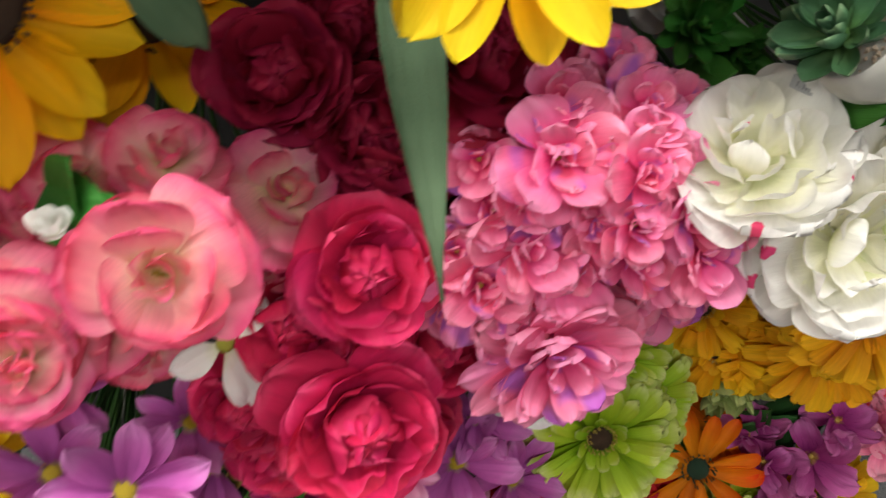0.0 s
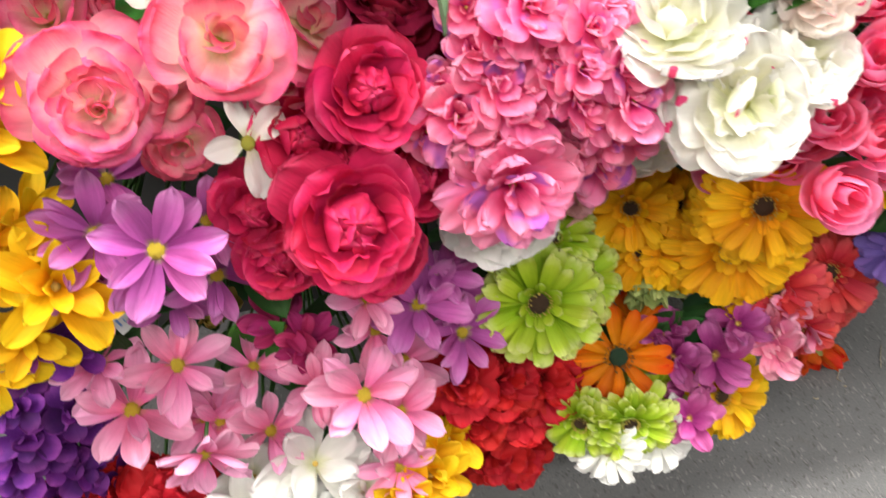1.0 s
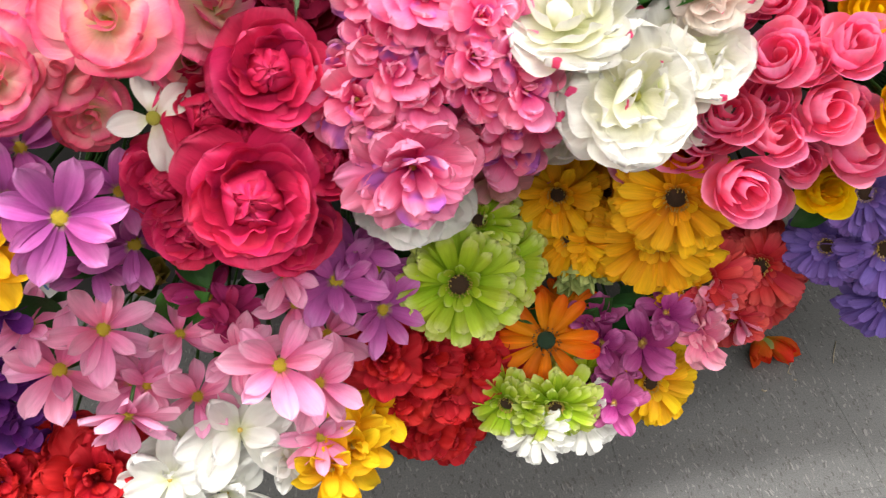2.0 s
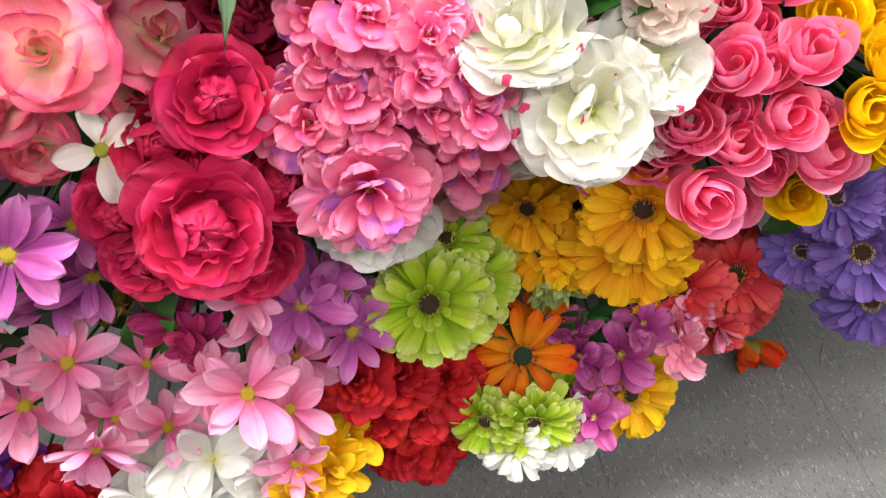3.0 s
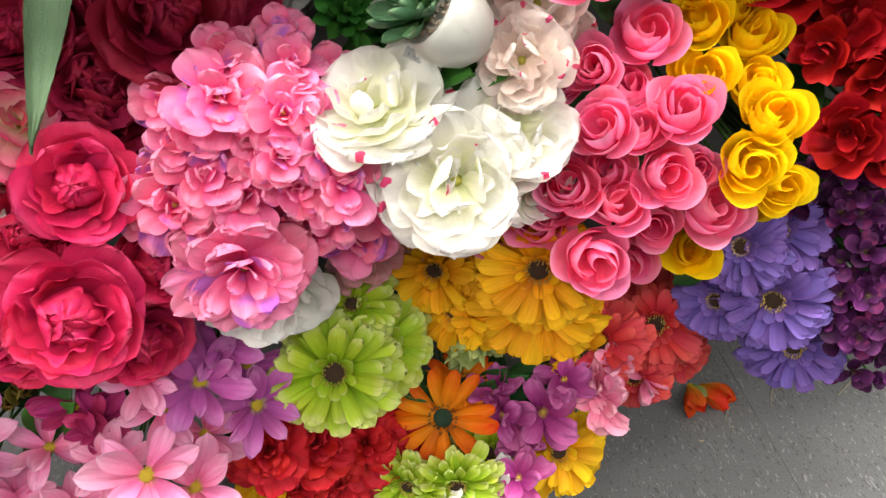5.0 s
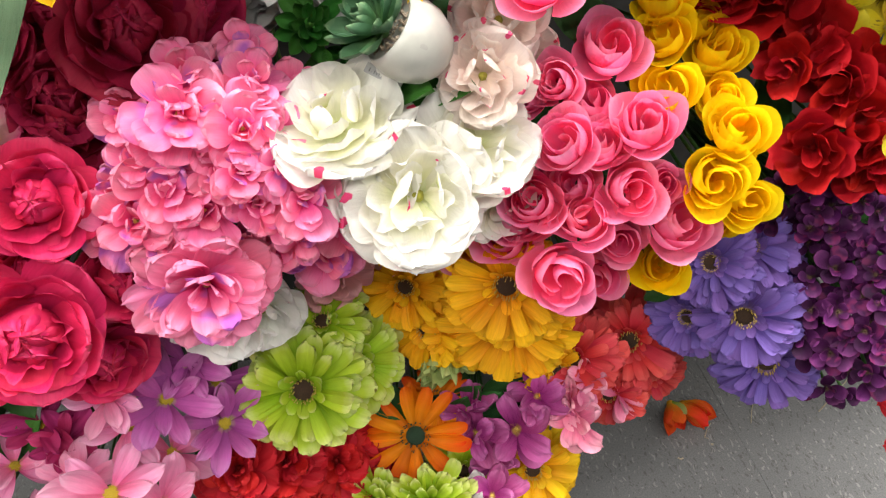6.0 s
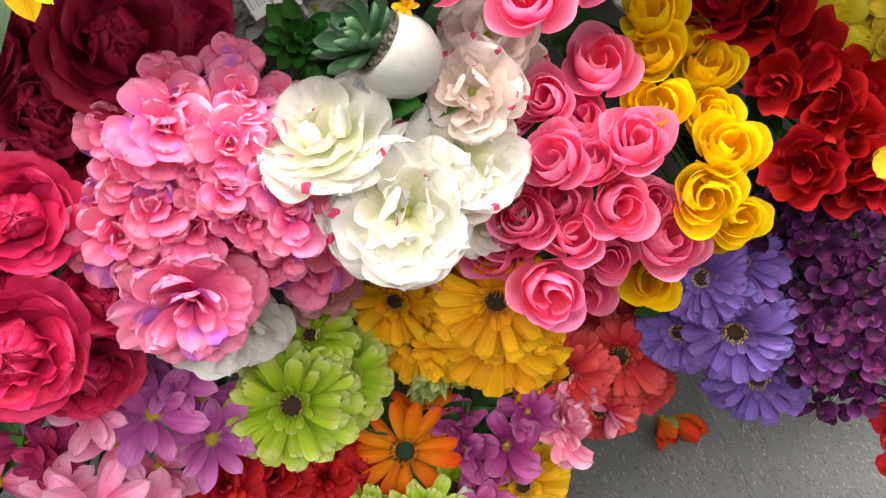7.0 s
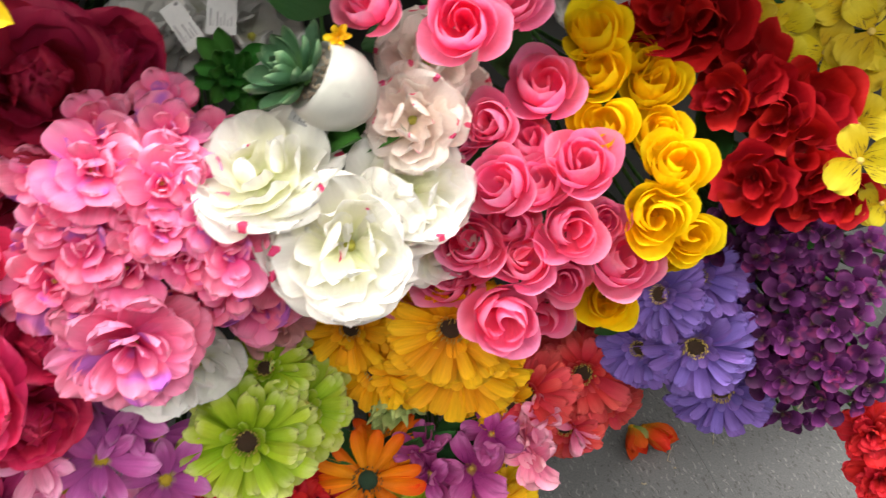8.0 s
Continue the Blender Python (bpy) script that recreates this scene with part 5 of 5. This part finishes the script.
bunch("pansy_bunch", "bunch of yellow cloth pansies with dark veins", FLOWER, "pansy", "pansy", "pansy_yellow", YELLOW_PANSY, 3)
hydrangea = bunch("hydrangea_bunch", "large pink cloth hydrangea with purple-tinged petals", FLOWER, "floret", "floret", "hydrangea", HYDRANGEA_A + HYDRANGEA_B + HYDRANGEA_C, 0)
for full_row in HYDRANGEA_FULL:
    flower("floret_full", "floret", "hydrangea", hydrangea, (*(Vector(full_row[:3]) - hydrangea.location), *full_row[3:]))
bunch("hydrangea_bunch", "pale pink faded cloth hydrangea florets", FLOWER, "floret", "floret", "pale_pink", PALE_HYDRANGEA, 0)
bunch("peony_bunch", "white cloth peonies half hidden below pink hydrangea", FLOWER, "peony_white", "peony", "plain_white", WHITE_UNDER, 0)
bunch("peony_bunch", "bunch of white cloth peonies with pink-flecked petals", FLOWER, "peony_white", "peony", "white", WHITE_PEONY, 0)
bunch("peony_bunch", "bunch of blush white cloth peonies with pink flecks", FLOWER, "peony_white", "peony", "blush_white", BLUSH_PEONY, 0)
bunch("peony_bunch", "cream white cloth peonies behind the succulent, greyed for shade", FLOWER, "peony_white", "peony", "shaded_white", CREAM, 4)
bunch("carnation_bunch", "bright red cloth carnations below lilac blossoms", FLOWER, "carnation", "carnation", "red", RED_SIDE, 0)
bunch("lilac_bunch", "hanging bunch of purple cloth lilac blossoms", FLOWER, "lilac", "blossom", "lilac", LILAC_A + LILAC_B + LILAC_E + LILAC_F, 0)
bunch("lilac_bunch", "bunch of mauve cloth lilac blossoms", FLOWER, "lilac", "blossom", "lilac", LILAC_C + LILAC_D, 2)
bunch("lilac_bunch", "bunch of deep purple cloth stock blossoms", FLOWER, "lilac", "blossom", "deep_purple", PURPLE_A + PURPLE_B, 3)

# ---- sunflowers above, with their felted leaves ----
# three unseen heads, added to cast shade on the crimson peonies beneath
SUNFLOWERS_SHADING = [(-0.02, 0.37, 0.865, -80, 45, 0.11), (-0.12, 0.42, 0.865, -100, 40, 0.11), (0.09, 0.42, 0.865, -60, 40, 0.11)]
sun = bunch("sunflower_bunch", "bunch of bright yellow cloth sunflowers with grey-green leaves", FLOWER, "sunflower", "sunflower", "sunflower", SUNFLOWERS + SUNFLOWERS_SHADING, 0, root=(-0.02, WALL_Y, 0.88), stamens="dark_centre", materials=["sunflower", "sunflower_orange", "sunflower_orange"])


def blade(thing, base, tip, normal, shape, material, name="leaf", label=""):
    """A leaf from base to tip with its face to normal, under a thing."""
    b, t = Vector(base) - thing.location, Vector(tip) - thing.location
    y = (t - b).normalized()
    z = (Vector(normal) - y * Vector(normal).dot(y)).normalized()
    x = y.cross(z)
    m = Matrix.Translation(b) @ Matrix((x, y, z)).transposed().to_4x4() @ Matrix.Scale((t - b).length, 4)
    return part(name, petal_of(shape, material), thing, m, label)


blade(sun, (0.021, 0.305, 0.796), (0.001, 0.188, 0.729), (0.15, -0.7, 0.7), "sage", "sage", label="long felted grey-green leaf")
blade(sun, (-0.10, 0.385, 0.79), (-0.05, 0.36, 0.742), (-0.3, -0.8, 0.4), "sage_wide", "sage", label="curled grey-green leaf")
blade(sun, (0.13, 0.40, 0.80), (0.02, 0.42, 0.77), (0, -0.6, 0.8), "leaf", "leaf")
blade(sun, (-0.16, 0.42, 0.78), (-0.06, 0.45, 0.72), (0, -0.8, 0.6), "leaf", "leaf")
blade(sun, (-0.2, 0.44, 0.80), (-0.13, 0.42, 0.70), (0, -0.8, 0.6), "leaf", "leaf")

# ---- potted succulents ----
def succulent_pot():
    d, turn = turned(-178, 44)
    thing = tagged(new("potted_succulent"), "artificial succulent in an egg-shaped white ceramic pot lying tilted", "potted plant")
    thing.location = (0.224, 0.296, 0.701)
    pot_r = 0.0262
    outline = [(0.004, -pot_r * 1.02), (pot_r * 0.5, -pot_r * 0.92), (pot_r * 0.8, -pot_r * 0.64), (pot_r * 0.98, -pot_r * 0.2), (pot_r * 1.0, pot_r * 0.15), (pot_r * 0.93, pot_r * 0.45), (pot_r * 0.84, pot_r * 0.62), (pot_r * 0.80, pot_r * 0.63), (pot_r * 0.76, pot_r * 0.5)]
    part("pot", lathe_mesh("pot", outline, M["ceramic"], 40), thing, turn, "glazed white ceramic pot")
    verts, faces = [], []
    r = random.Random(11)
    for k in range(150):
        a, q = r.uniform(0, 6.283), pot_r * 0.76 * math.sqrt(r.uniform(0, 1))
        c, s = Vector((q * math.cos(a), q * math.sin(a), pot_r * 0.5 + r.uniform(-0.001, 0.001))), r.uniform(0.0012, 0.0021)
        i = len(verts)
        verts += [c + Vector(v) * s for v in ((1, 0, 0), (-1, 0.2, 0), (0, 1, 0.1), (0.1, -1, 0), (0, 0, 0.9), (0, 0, -1))]
        faces += [(i + a_, i + b_, i + c_) for a_, b_, c_ in ((0, 2, 4), (2, 1, 4), (1, 3, 4), (3, 0, 4), (2, 0, 5), (1, 2, 5), (3, 1, 5), (0, 3, 5))]
    part("gravel", mesh_of("gravel", verts, faces, M["gravel"], False), thing, turn, "small brown pebbles")["kind"] = "stuff"
    up = turn @ Vector((0, 0, pot_r * 0.55))
    flower("succulent", "rosette", "succulent", thing, (up.x - 0.006, up.y, up.z, -172, 52, 0.074), "thick grey-green succulent leaves")
    return thing


succulent_pot()
bunch("succulent_pick", "dark green artificial succulent rosette on a stem", "artificial plant", "succulent", "rosette", "leaf_bright", [(0.164, 0.358, 0.693, -86, 31, 0.062), (0.19, 0.36, 0.668, -80, 25, 0.045)], 0)
greens = bunch("leaf_spray", "spray of fresh green cloth leaves below the white pot", "artificial plant", "bud", "bud", "bud_green", [(0.215, 0.335, 0.655, -80, 50, 0.012)], 0)
for base, tip in (((0.20, 0.32, 0.655), (0.235, 0.28, 0.672)), ((0.215, 0.33, 0.65), (0.262, 0.29, 0.668)), ((0.15, 0.36, 0.66), (0.175, 0.325, 0.68))):
    blade(greens, base, tip, (0, -0.6, 0.8), "leaf", "leaf_bright")
for base, tip in (((0.33, 0.40, 0.72), (0.345, 0.33, 0.70)), ((0.36, 0.40, 0.72), (0.37, 0.335, 0.705)), ((0.33, 0.41, 0.70), (0.31, 0.35, 0.68))):
    blade(greens, base, tip, (0, -0.6, 0.8), "leaf", "leaf")

bunch("blossom_pick", "tiny yellow cloth blossom beside the white pot", FLOWER, "lily", "blossom", "yellow", YELLOW_PICK, 0)
buds = bunch("bud_spray", "olive yellow closed cloth buds among green leaves", FLOWER, "bud", "bud", "olive_bud", OLIVE_BUD, 0)
for base, tip, green in (
    ((-0.164, 0.330, 0.367), (-0.158, 0.328, 0.418), "leaf_bright"), ((-0.160, 0.333, 0.371), (-0.126, 0.316, 0.414), "leaf_bright"), ((-0.258, 0.337, 0.400), (-0.227, 0.322, 0.452), "leaf"),
    ((-0.269, 0.313, 0.449), (-0.255, 0.322, 0.386), "leaf"), ((-0.264, 0.337, 0.393), (-0.232, 0.330, 0.436), "leaf"), ((-0.15, 0.335, 0.37), (-0.145, 0.322, 0.412), "leaf_bright"),
):
    blade(buds, base, tip, (0, -0.7, 0.7), "leaf", green)
ferns = bunch("leaf_spray", "dark green cloth leaves under golden gerberas", "artificial plant", "bud", "bud", "bud_green", [(0.245, 0.36, 0.27, -80, 20, 0.012)], 0)
for base, tip in (((0.237, 0.352, 0.251), (0.266, 0.336, 0.303)), ((0.224, 0.359, 0.265), (0.251, 0.347, 0.306)), ((0.243, 0.353, 0.234), (0.279, 0.338, 0.268)), ((0.25, 0.36, 0.26), (0.29, 0.345, 0.30)), ((0.22, 0.355, 0.25), (0.235, 0.34, 0.295)), ((0.26, 0.36, 0.25), (0.30, 0.34, 0.275))):
    blade(ferns, base, tip, (0, -0.7, 0.7), "leaf", "leaf")
white_bud = bunch("rose_bunch", "single small cream cloth rosebud among leaves", FLOWER, "rose", "rose", "plain_white", WHITE_BUD, 0)
for base, tip in (((-0.170, 0.322, 0.707), (-0.122, 0.291, 0.730)), ((-0.149, 0.306, 0.708), (-0.116, 0.273, 0.729)), ((-0.16, 0.32, 0.70), (-0.13, 0.30, 0.745))):
    blade(white_bud, base, tip, (0, -0.6, 0.8), "leaf", "leaf_bright")

# ---- price tag and barcode strip ----
def price_tag(name, label, place, az, el, roll, w, h, bars, ink="ink"):
    d, turn = turned(az, el)
    thing = tagged(new(name), label, "price tag")
    thing.matrix_basis = Matrix.Translation(place) @ turn @ pose(0, 0, 0, 0, 0, roll)
    body = part("tag_sheet", box_mesh("tag_sheet", -w / 2, -h / 2, -0.0004, w / 2, h / 2, 0.0004, M["tag"], 0.0003), thing)
    r = random.Random(2)
    for k in range(bars):
        x = -w * 0.4 + 0.8 * w * (k + 0.2) / bars
        part("printed_bar", box_mesh("printed_bar", x, -h * 0.30, 0.0004, x + 0.8 * w / bars * r.uniform(0.15, 0.4), h * r.uniform(-0.2, 0.12), 0.0006, M[ink]), body)
    part("eyelet", lathe_mesh("eyelet", [(0.0012, 0.0004), (0.0012, 0.0008), (0.0005, 0.0008)], M["ink"], 10), body, pose(w * 0.3, h * 0.42, 0))
    back = turn @ Vector((0, 0, -1))
    end = Vector((place[0] * 0.1, WALL_Y - place[1], 0.02))
    inv = thing.matrix_basis.to_3x3().inverted()
    pts = [inv @ (end * (k / 6) + Vector((0, 0, -0.03 * math.sin(math.pi * k / 6)))) for k in range(7)]
    part("tag_wire", tube_mesh("tag_wire", pts, 0.0005, M["wire"], 5), thing)
    return thing


price_tag("price_tag", "white plastic price tag with grey print on a wire", (0.140, 0.395, 0.715), -96, 40, 25, 0.015, 0.034, 5)
price_tag("price_tag", "clear white plastic tag with an eyelet", (0.166, 0.40, 0.716), -90, 46, -15, 0.020, 0.030, 7)
price_tag("price_tag", "narrow white barcode strip under the pot", (0.205, 0.305, 0.676), -90, 40, -38, 0.026, 0.007, 12)

price_tag("price_tag", "small white card with blue print between daisies", (-0.244, 0.325, 0.455), -70, 45, 20, 0.024, 0.030, 4, "blue_print")

# ---- things on the floor ----
fallen = tagged(new("fallen_blossom"), "crumpled orange cloth blossom fallen on the floor", "artificial flower")
fallen.location = (0.530, 0.458, 0.0)
flower("bud", "blossom", "orange_red", fallen, (0.0, 0.016, 0.022, -50, -4, 0.05))
flower("bud", "blossom", "orange_red", fallen, (-0.014, 0.02, 0.024, -100, -8, 0.045))
blade(fallen, (0.515, 0.475, 0.028), (0.528, 0.45, 0.022), (0, -0.3, 1), "bud", "bud_green", "sepal")


def stalk(points, label, thickness=0.0006):
    me = tube_mesh("dry_stalk", points, thickness, M["twig"], 5)
    return tagged(new("dry_stalk", me), label, "plant debris", "dry stalks on the floor")


stalk([(0.562, 0.449, 0.001), (0.553, 0.441, 0.002), (0.545, 0.430, 0.001), (0.549, 0.427, 0.001)], "thin dry curled stalk lying on the floor")
stalk([(0.632, 0.470, 0.001), (0.620, 0.452, 0.002), (0.611, 0.435, 0.001)], "thin dry stalk lying on the floor")
stalk([(0.778, 0.476, 0.001), (0.742, 0.452, 0.002), (0.702, 0.429, 0.001)], "long thin dry stalk lying on the floor", 0.0009)
stalk([(0.50, 0.41, 0.001), (0.503, 0.407, 0.001), (0.506, 0.408, 0.001)], "tiny dry crumb on the floor", 0.0012)
stalk([(0.548, 0.418, 0.001), (0.551, 0.417, 0.001)], "tiny dry crumb on the floor", 0.0014)

# ---- vinyl floor tiles ----
TILE = 0.304
TX, TY = 0.283, 0.253


def tile_mesh():
    h, b, top = TILE / 2 - 0.00012, 0.0003, 0.0
    verts = [(sx * (h - i * b), sy * (h - i * b), z) for z, i in ((-0.003, 0), (top - 0.0003, 0), (top, 1)) for sx, sy in ((-1, -1), (1, -1), (1, 1), (-1, 1))]
    faces = [(8, 9, 10, 11)]
    for k in range(4):
        n = (k + 1) % 4
        faces += [(k, n, 4 + n, 4 + k), (4 + k, 4 + n, 8 + n, 8 + k)]
    return mesh_of("tile", verts, faces, M["floor"], False)


floor = structure("floor", box_mesh("floor", X0 - 0.12, Y0 - 0.12, -0.1, X1 + 0.12, WALL_Y + 0.12, -0.003, M["seam"]), "speckled grey vinyl tile floor of a shop", "floor")
tile = tile_mesh()
far_verts, far_faces = [], []
for i in range(-11, 12):
    for j in range(-16, 3):
        cx, cy = TX + TILE * (i + 0.5), TY + TILE * (j + 0.5)
        if cx < X0 - 0.1 or cx > X1 + 0.1 or cy < Y0 - 0.1 or cy > WALL_Y + 0.1:
            continue
        if -1.4 < cx < 2.4 and cy > -2.2:
            part("tile", tile, floor, pose(cx, cy, 0))
        else:
            k = len(far_verts)
            far_verts += [(v.co.x + cx, v.co.y + cy, v.co.z) for v in tile.vertices]
            far_faces += [tuple(k + q for q in p.vertices) for p in tile.polygons]
far = part("tiles", mesh_of("tiles", far_verts, far_faces, M["floor"], False), floor)
far["kind"] = "stuff"
